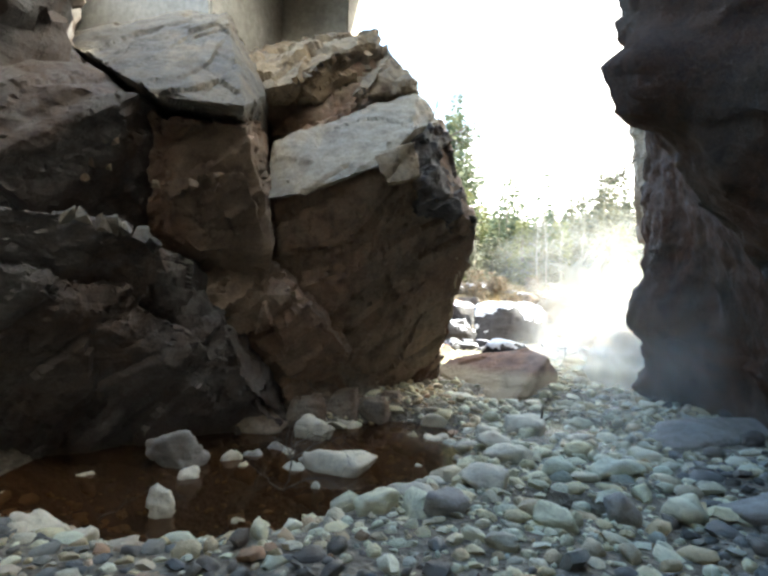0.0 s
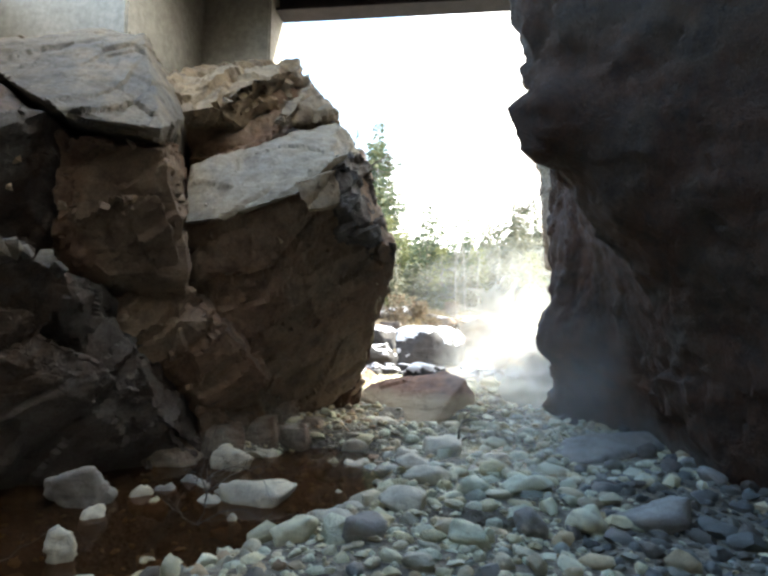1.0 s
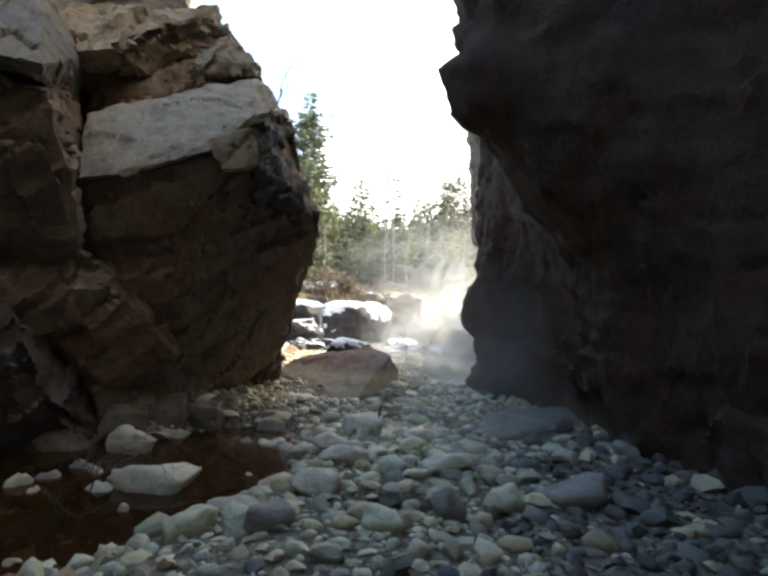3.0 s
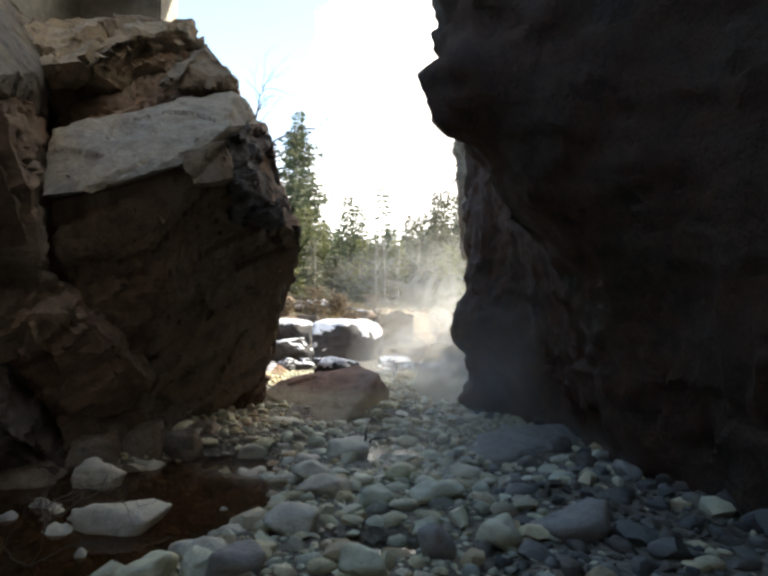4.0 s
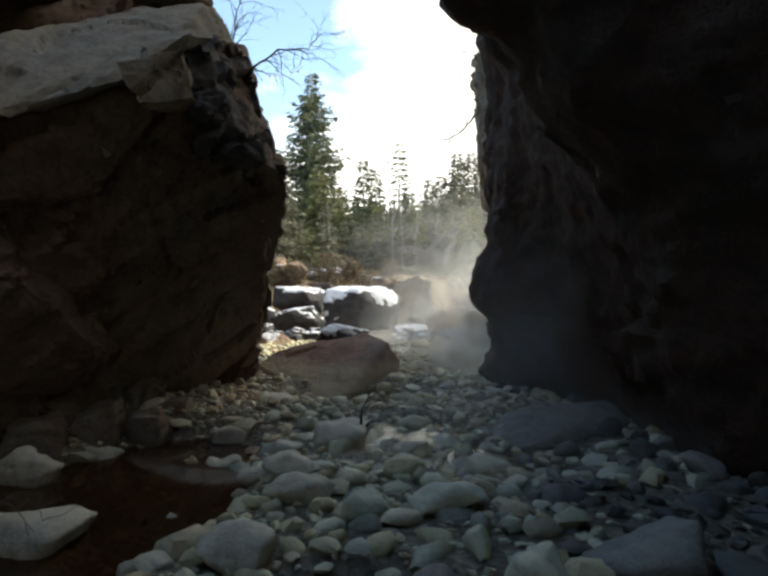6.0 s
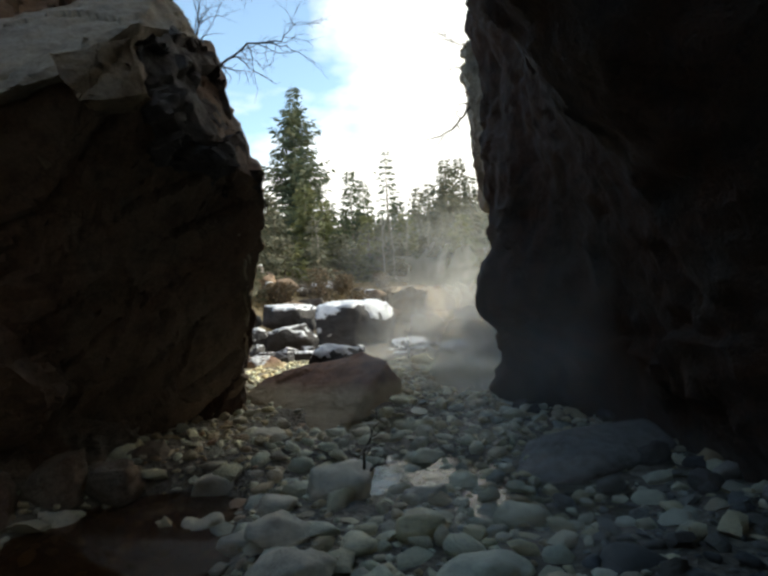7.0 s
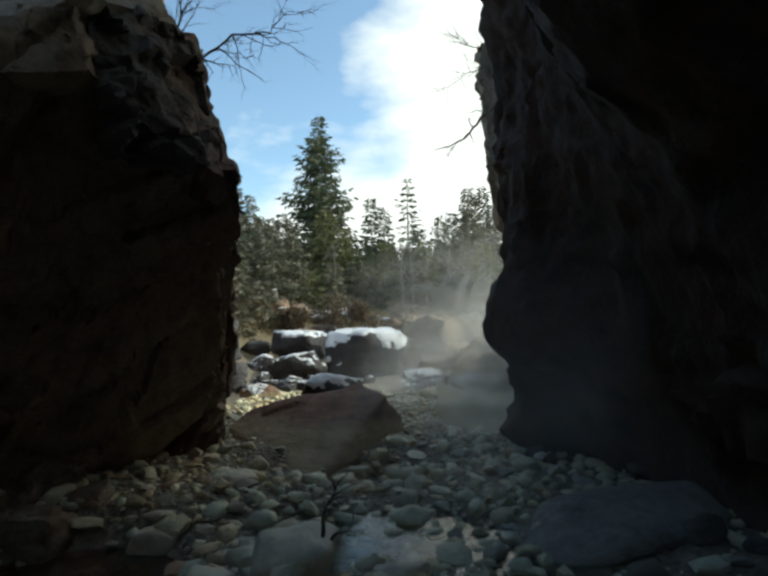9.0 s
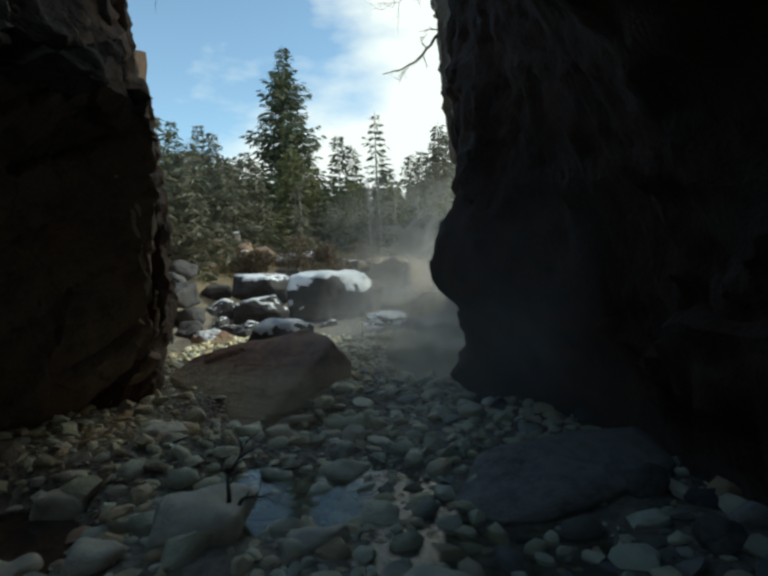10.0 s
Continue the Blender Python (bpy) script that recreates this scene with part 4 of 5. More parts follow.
part("abutment", box_bm(-7.0, -3.05, 8.3, 9.0, 3.0, 7.4), M_CONCRETE, bridge, "pale weathered concrete abutment", smooth=False)
part("wing_wall", box_bm(-9.0, -4.2, 6.2, 8.29, 3.5, 7.4), M_CONCRETE, bridge, "cream concrete wing wall", smooth=False)
part("deck", box_bm(-9, 9, 6.8, 9.0, 7.45, 7.9), M_CONCRETE, bridge, "underside of the road deck", smooth=False)
for k in range(3):
    y = 8.75 - k * 0.95
    bm = box_bm(-8.9, 8.9, y - 0.02, y + 0.02, 6.78, 7.44, 0.004)
    part("girder_web", bm, M_STEEL, bridge, "dark steel girder web", smooth=False)
    part("girder_flange", box_bm(-8.9, 8.9, y - 0.2, y + 0.2, 6.72, 6.775, 0.006), M_STEEL, bridge, smooth=False)

# ---- boulders ----


def stone_bm(seed, size, points=16, fine=0.0, relief=0.0, soft=3, square=0.0):
    """A water-worn stone of the given length, width and height, resting on z = 0."""
    r = random.Random(seed)
    pts = []
    for _ in range(points):
        v = Vector((r.gauss(0, 1), r.gauss(0, 1), r.gauss(0, 1))).normalized()
        if square:
            m = max(abs(c) for c in v)
            v = v.lerp(v / m * 0.85, square)
        v *= r.uniform(0.88, 1.08)
        pts.append(Vector((v.x * size[0] / 2, v.y * size[1] / 2, v.z * size[2] / 2)))
    bm = hull_mesh(pts)
    refine(bm, fine or max(size) * 0.33)
    for _ in range(soft):
        bmesh.ops.smooth_vert(bm, verts=bm.verts, factor=0.5, use_axis_x=True, use_axis_y=True, use_axis_z=True)
    if relief:
        bm.normal_update()
        for v in bm.verts:
            p = v.co * (2.2 / max(size)) + Vector((seed * 1.3, seed, 0))
            v.co += v.normal * relief * (fbm(p * 1.5, 3) + 0.4 * (1 - 2 * abs(noise.noise(p * 3))) + 0.2 * fbm(p * 7, 3))
    low = min(v.co.z for v in bm.verts)
    for v in bm.verts:
        v.co.z -= low
    return bm


def boulder(name, x, y, size, mat, label, turn=0, seed=1, sink=0.08, z=None, relief=0.03, square=0.4, group="", tilt=(0, 0), fine=None, points=18, soft=3):
    base = ground_z(x, y) if z is None else z
    if group.startswith("pool"):          # these stand on the pool's bed, their lower part under water
        base, size = base - 0.14, (size[0], size[1], size[2] + 0.14)
    ob = part(name, stone_bm(seed, size, points, fine or max(size) / 16, relief, soft, square), mat, at=pose(x, y, base - sink, tilt[0], tilt[1], turn))
    return tagged(ob, label, "boulder", group)


# in and round the pool
POOL_STONES = [  # place, size, turn, seed, stone, squareness, label
    (-1.68, 4.66, 0.98, 0.52, 0.24, -6, 201, M_WHITE, 0.1, "long flat cream-white boulder in the brown pool"),
    (-2.02, 4.50, 0.36, 0.22, 0.12, 12, 233, M_WHITE, 0.3, "flat cream stone beside the long white boulder"),
    (-2.28, 5.58, 0.62, 0.42, 0.34, -22, 222, M_WHITE, 0.5, "pale grey boulder at the pool's far edge"),
    (-2.10, 6.12, 0.42, 0.30, 0.22, 10, 23, M_WHITE, 0.4, "small pale boulder beside the pool"),
    (-3.06, 4.25, 0.62, 0.48, 0.44, 20, 24, M_GREYSTONE, 0.5, "blue-grey boulder standing in the pool"),
    (-2.74, 3.98, 0.20, 0.18, 0.17, 40, 25, M_WHITE, 0.4, "small pale stone in the pool"),
    (-2.45, 3.28, 0.25, 0.22, 0.28, 15, 26, M_WHITE, 0.4, "rounded cream stone standing in the pool"),
    (-1.66, 4.10, 0.11, 0.09, 0.14, 0, 27, M_WHITE, 0.3, "small upright white stone in the pool"),
    (-2.62, 2.62, 0.36, 0.30, 0.24, 30, 28, M_WHITE, 0.5, "pale pointed rock at the near edge of the pool"),
    (-2.95, 2.72, 0.48, 0.36, 0.22, -10, 31, M_WHITE, 0.4, "pale rock at the near edge of the pool"),
    (-2.16, 2.92, 0.18, 0.15, 0.16, 0, 32, M_WHITE, 0.3, "cream stone at the near edge of the pool"),
    (-1.72, 2.95, 0.30, 0.26, 0.18, 50, 30, M_WHITE, 0.4, "cream stone on the near pool edge"),
    (-2.10, 2.62, 0.42, 0.30, 0.15, -20, 29, M_GREYSTONE, 0.5, "grey rock at the near edge of the pool"),
    (-1.88, 3.34, 0.16, 0.12, 0.11, 10, 34, M_OCHRE, 0.4, "rusty stone under the pool's edge"),
    (-2.55, 4.75, 0.26, 0.20, 0.15, 10, 36, M_GREYSTONE, 0.6, "grey stone at the foot of the cliff"),
    (-2.40, 5.02, 0.34, 0.24, 0.13, -15, 37, M_GREYSTONE, 0.6, "grey stone at the foot of the cliff"),
    (-2.70, 4.55, 0.24, 0.20, 0.18, 30, 38, M_WHITE, 0.5, "small stone at the foot of the cliff"),
    (-2.48, 4.42, 0.20, 0.15, 0.11, 60, 39, M_OCHRE, 0.5, "rusty stone at the foot of the cliff"),
    (-2.28, 4.86, 0.20, 0.15, 0.10, 0, 40, M_WHITE, 0.5, "small stone at the foot of the cliff"),
    (-3.55, 3.75, 0.14, 0.12, 0.13, 0, 43, M_WHITE, 0.3, "small pale stone in the dark corner of the pool"),
    (-1.30, 5.98, 0.30, 0.18, 0.12, 5, 45, M_OCHRE, 0.4, "ochre stone along the pool's far edge"),
    (-1.02, 5.92, 0.34, 0.20, 0.13, -8, 46, M_WHITE, 0.4, "pale stone along the pool's far edge"),
    (-0.98, 4.95, 0.13, 0.10, 0.10, 0, 47, M_WHITE, 0.3, "small stone in the pool's shallows"),
    (-1.05, 5.25, 0.10, 0.07, 0.09, 20, 48, M_WHITE, 0.3, "small stone in the pool's shallows"),
]
for x, y, sx, sy, sz, turn, seed, mat, square, label in POOL_STONES:
    boulder("boulder", x, y, (sx, sy, sz), mat, label, turn, seed, 0.04, z=POOL_Z - 0.01, relief=0.035, square=square, group="pool boulders", fine=0.03, points=15, soft=1)
# cracked lumps along the cliff's foot, between the pool and the gravel
for k, (x, y, z, sx, sy, sz, turn, mat, label) in enumerate([
        (-1.86, 6.55, -0.22, 0.44, 0.5, 0.46, 14, M_FOOT, "pale cracked lump at the cliff's foot"),
        (-2.20, 6.38, -0.22, 0.46, 0.5, 0.52, -10, M_FOOT, "pale cracked lump at the cliff's foot"),
        (-2.56, 6.05, -0.25, 0.52, 0.5, 0.50, 25, M_FOOT, "cracked grey lump above the pool"),
        (-2.92, 5.62, -0.25, 0.56, 0.5, 0.46, 5, M_FOOT, "cracked grey lump above the pool"),
        (-1.78, 6.95, -0.15, 0.36, 0.4, 0.36, 40, M_FOOT, "pale cracked lump at the cliff's foot")]):
    foot_rock(x, y, z, sx, sy, sz, turn, 760 + k, mat, label)
# on the gravel
boulder("boulder", -0.09, 5.92, (0.62, 0.5, 0.30), M_WHITE, "pale flat-topped slab stone with a twig on it", 12, 31, 0.06, relief=0.02, square=0.7)
boulder("boulder", 1.68, 6.35, (1.45, 0.85, 0.22), M_BLUEGREY, "large smooth slab leaning at the foot of the dark cliff", 18, 32, 0.08, tilt=(7, -9), relief=0.015, square=0.85, points=26, soft=1)
GRAVEL = [  # place, size, turn, stone, label
    (-0.34, 4.02, 0.44, 0.28, 0.24, -12, M_WHITE, "pale wedge-shaped stone at the pool's edge"),
    (-0.36, 5.22, 0.44, 0.30, 0.20, 8, M_WHITE, "pale flat stone on the gravel bar"),
    (-0.20, 4.76, 0.46, 0.30, 0.20, -20, M_WHITE, "cream stone on the gravel bar"),
    (0.62, 4.62, 0.50, 0.36, 0.24, 15, M_COBBLE, "grey-green rounded rock on the gravel"),
    (0.18, 4.50, 0.36, 0.26, 0.20, 40, M_COBBLE, "beige rock on the gravel"),
    (-0.45, 5.62, 0.30, 0.24, 0.16, 0, M_WHITE, "pale stone beside the shallow water"),
    (-0.62, 5.45, 0.34, 0.22, 0.15, 20, M_WHITE, "pale stone beside the shallow water"),
    (1.38, 3.95, 0.55, 0.45, 0.28, 15, M_GREYSTONE, "purple-grey rock on the shaded gravel"),
    (0.52, 3.62, 0.24, 0.20, 0.28, 10, M_GREYSTONE, "upright grey stone on the gravel"),
    (0.92, 3.85, 0.36, 0.28, 0.2, 60, M_COBBLE, "grey rounded rock on the gravel"),
    (-0.97, 3.38, 0.34, 0.28, 0.24, 30, M_COBBLE, "grey stone with a rusty side"),
    (-0.80, 3.72, 0.42, 0.22, 0.15, -6, M_WHITE, "low flat stone at the pool's edge"),
    (-0.74, 4.02, 0.26, 0.16, 0.13, 10, M_WHITE, "small pale stone in the pool's shallows"),
    (-0.55, 3.42, 0.42, 0.24, 0.2, 35, M_GREYSTONE, "purple-grey angular stone on the gravel"),
    (0.10, 3.42, 0.36, 0.24, 0.18, -30, M_COBBLE, "grey stone beside the puddle"),
    (0.40, 5.20, 0.34, 0.26, 0.17, 25, M_COBBLE, "beige cobble on the gravel bar"),
    (0.95, 5.35, 0.36, 0.26, 0.18, -15, M_COBBLE, "grey cobble on the gravel bar"),
    (0.46, 5.78, 0.34, 0.24, 0.14, 0, M_WHITE, "flat pale stone in the shallow water"),
    (0.55, 6.70, 0.36, 0.26, 0.18, 30, M_COBBLE, "olive-grey cobble in the shallow water"),
    (-1.15, 6.55, 0.36, 0.30, 0.24, 20, M_WHITE, "rounded pale stone on the yellow gravel"),
    (-1.42, 6.15, 0.30, 0.22, 0.16, -20, M_WHITE, "cream stone on the yellow gravel"),
    (-0.95, 7.55, 0.46, 0.32, 0.16, 10, M_WHITE, "flat pale stone near the rust boulder"),
]
for i, (x, y, sx, sy, sz, turn, mat, label) in enumerate(GRAVEL):
    boulder("boulder", x, y, (sx, sy, sz), mat, label, turn, 130 + i, 0.045, relief=0.016, square=0.45, group="gravel stones", fine=0.035, soft=1)

# broken stones along the foot of the dark cliff
foot = random.Random(23)
for i in range(22):
    y = 3.6 + 0.21 * i + foot.uniform(-0.1, 0.1)
    x = right_x(y, 0.15) - foot.uniform(0.0, 0.28)
    k = foot.uniform(0.14, 0.34)
    boulder("boulder", x, y, (k, k * foot.uniform(0.6, 0.9), k * foot.uniform(0.5, 0.9)), (M_SLATE, M_GREYSTONE, M_FARROCK)[i % 3], "dark broken stone at the foot of the overhanging cliff", foot.uniform(0, 360), 800 + i, 0.05, relief=0.02, square=0.7, group="cliff foot stones", fine=0.04, points=12, soft=1, tilt=(foot.uniform(-20, 20), foot.uniform(-20, 20)))

# the rust-coloured boulder in the gap
rust = rock("boulder", [(0.15, 9.25, 0.57), (-0.1, 9.5, 0.62), (-0.76, 9.5, 0.51), (-1.41, 9.5, 0.37), (-1.62, 9.3, 0.2), (-1.55, 9.0, -0.05), (-0.86, 8.42, -0.06), (-0.40, 7.97, -0.1), (-0.30, 8.0, -0.1), (0.23, 9.0, 0.53), (0.16, 8.85, 0.40), (0.0, 8.42, 0.06), (-0.05, 8.3, -0.1), (0.40, 9.25, 0.26), (0.38, 9.1, 0.0), (0.33, 9.0, -0.1), (0.3, 10.0, 0.2), (0.25, 10, -0.1), (-0.2, 10.2, 0.4), (-1.2, 10.0, 0.3), (-1.6, 10, -0.1)],
            M_RUST, None, "", 0.04, 0.016, 41, bed=0.5)
tagged(rust, "big rust and tan boulder with a flat slanting face", "boulder")
boulder("boulder", -0.02, 8.05, (0.42, 0.2, 0.1), M_WHITE, "flat yellowish stone under the rust boulder", 0, 42, 0.02)

# snow-covered boulders past the gap
def snowy(x, y, size, label, turn, seed, z=None, cover=0.58, mat=M_FARROCK, square=0.75, group="snowy boulders", speckle=0.0):
    """A boulder with a ragged cap of snow on its upper faces and flecks on its side."""
    base = (ground_z(x, y) if z is None else z) - 0.1
    bm = stone_bm(seed, size, 22, max(size) / 42, size[0] * 0.025, 4, square)
    cap = bm.copy()
    ob = tagged(part("boulder", bm, mat, at=pose(x, y, base, 8, 0, turn)), label, "boulder", group)
    cap.normal_update()
    top = max(v.co.z for v in cap.verts)
    gone = []
    for f in cap.faces:
        c = f.calc_center_median()
        ragged = 0.34 * noise.noise(c * (3.2 / size[0]) + Vector((seed, 0, 0))) + 0.42 * noise.noise(c * (13.0 / size[0]) + Vector((0, seed, 0)))
        fleck = speckle > 0 and c.x < -0.05 * size[0] and c.z > top * 0.45 and noise.noise(c * (14.0 / size[0]) + Vector((7, seed, 3))) + 0.6 * noise.noise(c * 30.0 / size[0]) - 0.35 * c.x / size[0] > 0.62 - speckle
        if (f.normal.z + ragged < cover or c.z < top * 0.6) and not fleck:
            gone.append(f)
    bmesh.ops.delete(cap, geom=gone, context="FACES")
    lift = min(0.035, size[2] * 0.03)
    cap.normal_update()
    shell = [(v, v.normal.copy()) for v in cap.verts]
    for v, n in shell:
        rim = any(e.is_boundary for e in v.link_edges)
        v.co += n * (0.006 if rim else lift * (0.8 + 0.5 * noise.noise(v.co * 3)))
    patches, seen = [], set()
    for f in cap.faces:
        if f in seen:
            continue
        patch, todo = [], [f]
        seen.add(f)
        while todo:
            g = todo.pop()
            patch.append(g)
            for e in g.edges:
                for h in e.link_faces:
                    if h not in seen:
                        seen.add(h)
                        todo.append(h)
        patches.append(patch)
    patches.sort(key=len, reverse=True)
    for k, patch in enumerate(patches[:14]):
        if k and len(patch) < 6:
            break
        index = {}
        vs = [index.setdefault(v, v.co.copy()) for g in patch for v in g.verts if v not in index]
        order = {v: n for n, v in enumerate(index)}
        me = bpy.data.meshes.new("snow_cap" if k == 0 else "snow_patch")
        me.from_pydata(vs, [], [[order[v] for v in g.verts] for g in patch])
        me.materials.append(M_SNOW)
        me.shade_smooth()
        piece = new(me.name, me)
        piece.parent = ob
        if k == 0:
            piece["label"] = "thin snow cap"
    cap.free()
    return ob


snowy(-0.72, 17.9, (2.5, 1.9, 1.72), "big dark boulder capped and flecked with melting snow", 4, 51, z=-0.1, cover=0.6, speckle=0.17)
snowy(-2.7, 18.6, (1.85, 1.3, 1.25), "dark boulder with a snow cap beside the big one", -6, 52, z=0.48, cover=0.72, square=0.5)
snowy(-3.5, 17.5, (1.05, 0.9, 0.9), "dark boulder with a dusting of snow", 30, 53, z=0.05, cover=0.8)
snowy(-2.4, 17.0, (1.6, 1.0, 0.95), "low dark boulder with little snow", 0, 54, z=0.0, cover=0.95)
snowy(-0.5, 9.95, (0.95, 0.5, 0.42), "dark snow-capped rock behind the rust boulder", 5, 55, z=0.42, cover=0.55)
snowy(-2.05, 12.2, (0.75, 0.5, 0.45), "rust-brown rock with snow on top", 0, 56, z=0.1, mat=M_RUST, cover=0.85)
few = random.Random(91)
for i, (x, y, s) in enumerate([(-1.62, 14.2, 0.6), (-2.12, 14.5, 0.7), (-2.53, 13.7, 0.5), (-1.3, 15.2, 0.7), (-2.7, 15.2, 0.6), (-1.9, 13.4, 0.45), (-1.2, 13.6, 0.4), (-3.1, 16.0, 0.7), (-1.75, 15.8, 0.6), (-0.6, 15.8, 0.5)]):
    snowy(x, y, (s, s * 0.75, s * 0.55), "small dark rock with patches of snow", i * 41, 580 + i, z=ground_z(x, y) + 0.02, cover=0.78 + 0.3 * few.random(), group="snowy rocks by the stream")
snowy(1.66, 14.6, (0.95, 0.6, 0.42), "snow-topped stone in the stream", 0, 60, z=0.0, cover=0.4)
snowy(0.75, 16.6, (1.1, 0.8, 0.36), "flat rock under patchy snow beside the stream", 15, 61, z=0.0, cover=0.7)
snowy(1.05, 15.5, (0.6, 0.4, 0.28), "snowy stone in the stream", -20, 62, z=0.0, cover=0.5)
for i, (x, y, k) in enumerate([(0.45, 14.7, 0.5), (0.85, 14.1, 0.42), (0.6, 15.4, 0.55), (1.35, 16.1, 0.6), (1.5, 15.2, 0.4), (0.25, 15.6, 0.45), (1.0, 16.9, 0.7), (2.0, 15.8, 0.5)]):
    snowy(x, y, (k, k * 0.7, k * 0.42), "low dark stone dusted with snow in the stream", i * 61, 850 + i, z=0.03, cover=0.72, group="snowy stones in the stream")
boulder("boulder", 0.75, 9.2, (0.3, 0.22, 0.18), M_WHITE, "yellowish stone in the stream", 0, 63, 0.03)
boulder("boulder", 0.85, 12.2, (0.6, 0.4, 0.3), M_COBBLE, "wet tan stone in the stream", 0, 66, 0.06)
boulder("boulder", 2.2, 12.4, (1.0, 0.7, 0.45), M_SLATE, "wet dark stone in the stream", 0, 64, 0.1)
outcrop = rock("rock_outcrop", [(0.3, 20.6, 1.6), (1.0, 20.2, 1.75), (1.55, 20.0, 1.5), (1.6, 19.9, 0.3), (0.3, 20.2, 0.3), (0.2, 20.4, 1.1), (2.2, 22, 1.8), (2.4, 21.4, 0.6), (0, 23, 1.8), (2.4, 23, 0), (0, 23, 0)], M_SAND, None, "", 0.12, 0.09, 65)
tagged(outcrop, "weathered tan rock outcrop on the stream bank", "rock outcrop")
for i, (x, y, s) in enumerate([(-3.4, 12.9, 0.8), (-3.9, 13.8, 1.0), (-3.2, 14.2, 0.7), (-4.3, 15.2, 1.2), (-3.6, 15.4, 0.9), (-4.4, 16.8, 1.3), (-5.0, 17.8, 1.1), (-4.0, 18.6, 0.9), (-2.9, 12.2, 0.5), (-2.6, 13.0, 0.4), (-5.2, 19.0, 1.2)]):
    boulder("boulder", x, y, (s, s * 0.8, s * 0.6), M_FARROCK, "dark rock at the foot of the cliff past the gap", i * 53, 620 + i, 0.1, relief=0.05, square=0.5, group="dark bank rocks", soft=2)
rub = random.Random(17)
for i in range(26):
    x, y = rub.uniform(-5.2, 0.3), rub.uniform(19.6, 24.5)
    s = rub.uniform(0.5, 1.3)
    if i % 3 == 0:
        snowy(x, y, (s, s * 0.8, s * 0.55), "brown rubble rock with a little snow", i * 37, 640 + i, z=ground_z(x, y), cover=0.85, mat=M_SLATE, group="bank rocks")
    else:
        boulder("boulder", x, y, (s, s * 0.75, s * 0.6), M_BROWN if i % 2 else M_SLATE, "brown-grey rubble rock on the far bank", i * 37, 640 + i, 0.12, relief=0.06, square=0.5, group="bank rocks", soft=1)
for i, (x, y, s, zz) in enumerate([(2.9, 17.5, 1.4, 0.2), (3.6, 20, 1.8, 0.5), (1.9, 18.6, 0.9, 0.1), (2.6, 22.5, 1.5, 0.7), (0.9, 18.9, 0.8, 0.15)]):
    boulder("boulder", x, y, (s, s * 0.7, s * 0.5), M_SAND, "tan rock along the misty stream", i * 37, 70 + i, 0.15, z=zz, relief=0.08, group="stream bank rocks")


# ---- twigs, branches ----
def branch(bm, start, way, length, radius, r, depth, bend=0.25):
    pts, radii, p, d = [Vector(start)], [radius], Vector(start), Vector(way).normalized()
    steps = 7
    for k in range(steps):
        d = (d + Vector((r.uniform(-1, 1), r.uniform(-1, 1), r.uniform(-1, 1))) * bend).normalized()
        p = p + d * length / steps
        pts.append(p.copy())
        radii.append(radius * (1 - 0.8 * (k + 1) / steps))
        if depth and k >= 1 and r.random() < 0.8:
            side = (d + Vector((r.uniform(-1, 1), r.uniform(-0.6, 0.6), r.uniform(-1, 1))) * 0.9).normalized()
            branch(bm, p, side, length * r.uniform(0.3, 0.55), radius * 0.5, r, depth - 1, bend)
    tube(bm, pts, radii, 5 if depth else 3)


def bare_branch(name, start, way, length, radius, seed, label, depth=2, bend=0.25, mat=None):
    bm = bmesh.new()
    branch(bm, start, way, length, radius, random.Random(seed), depth, bend)
    ob = part(name, bm, mat or M_BARK)
    return tagged(ob, label, "branch")


def limb(name, points, radius, seed, label, twigs=16, reach=0.45, droop=-0.35):
    """A bare limb through the given places, with many fine drooping twigs."""
    r = random.Random(seed)
    bm = bmesh.new()
    pts = [Vector(p) for p in points]
    fine, radii = [], []
    for a, c in zip(pts, pts[1:]):
        for k in range(4):
            q = k / 4
            fine.append(a.lerp(c, q) + Vector((r.gauss(0, 1), r.gauss(0, 1), r.gauss(0, 1))) * 0.008)
    fine.append(pts[-1])
    for k in range(len(fine)):
        radii.append(radius * (1 - 0.82 * k / (len(fine) - 1)))
    tube(bm, fine, radii, 6)
    for k in range(twigs):
        i = r.randrange(1, len(fine))
        along = (fine[i] - fine[i - 1]).normalized()
        way = along * 0.7 + Vector((r.uniform(-0.6, 0.6), r.uniform(-0.6, 0.6), r.uniform(-0.7, 0.7) + droop))
        branch(bm, fine[i], way, reach * r.uniform(0.5, 1.1), radii[i] * 0.5 + 0.0012, r, 1, 0.28)
    return tagged(part(name, bm, M_BARK), label, "branch")


limb("bare_branch", [(-1.5, 7.55, 3.5), (-1.2, 7.5, 3.66), (-0.92, 7.48, 3.82), (-0.6, 7.5, 3.86), (-0.42, 7.45, 4.0)], 0.016, 5, "bare leafless branch reaching from the cliff top over the gap", 20, 0.42, -0.3)
limb("bare_branch", [(-0.72, 7.48, 3.85), (-0.5, 7.5, 3.76), (-0.28, 7.5, 3.62)], 0.006, 6, "fine drooping side branch over the gap", 6, 0.22, -0.1)
limb("bare_branch", [(-1.6, 7.6, 3.75), (-1.42, 7.55, 4.0), (-1.35, 7.5, 4.35), (-1.2, 7.5, 4.6)], 0.011, 9, "thin bare branch rising from the cliff top", 14, 0.5, 0.1)
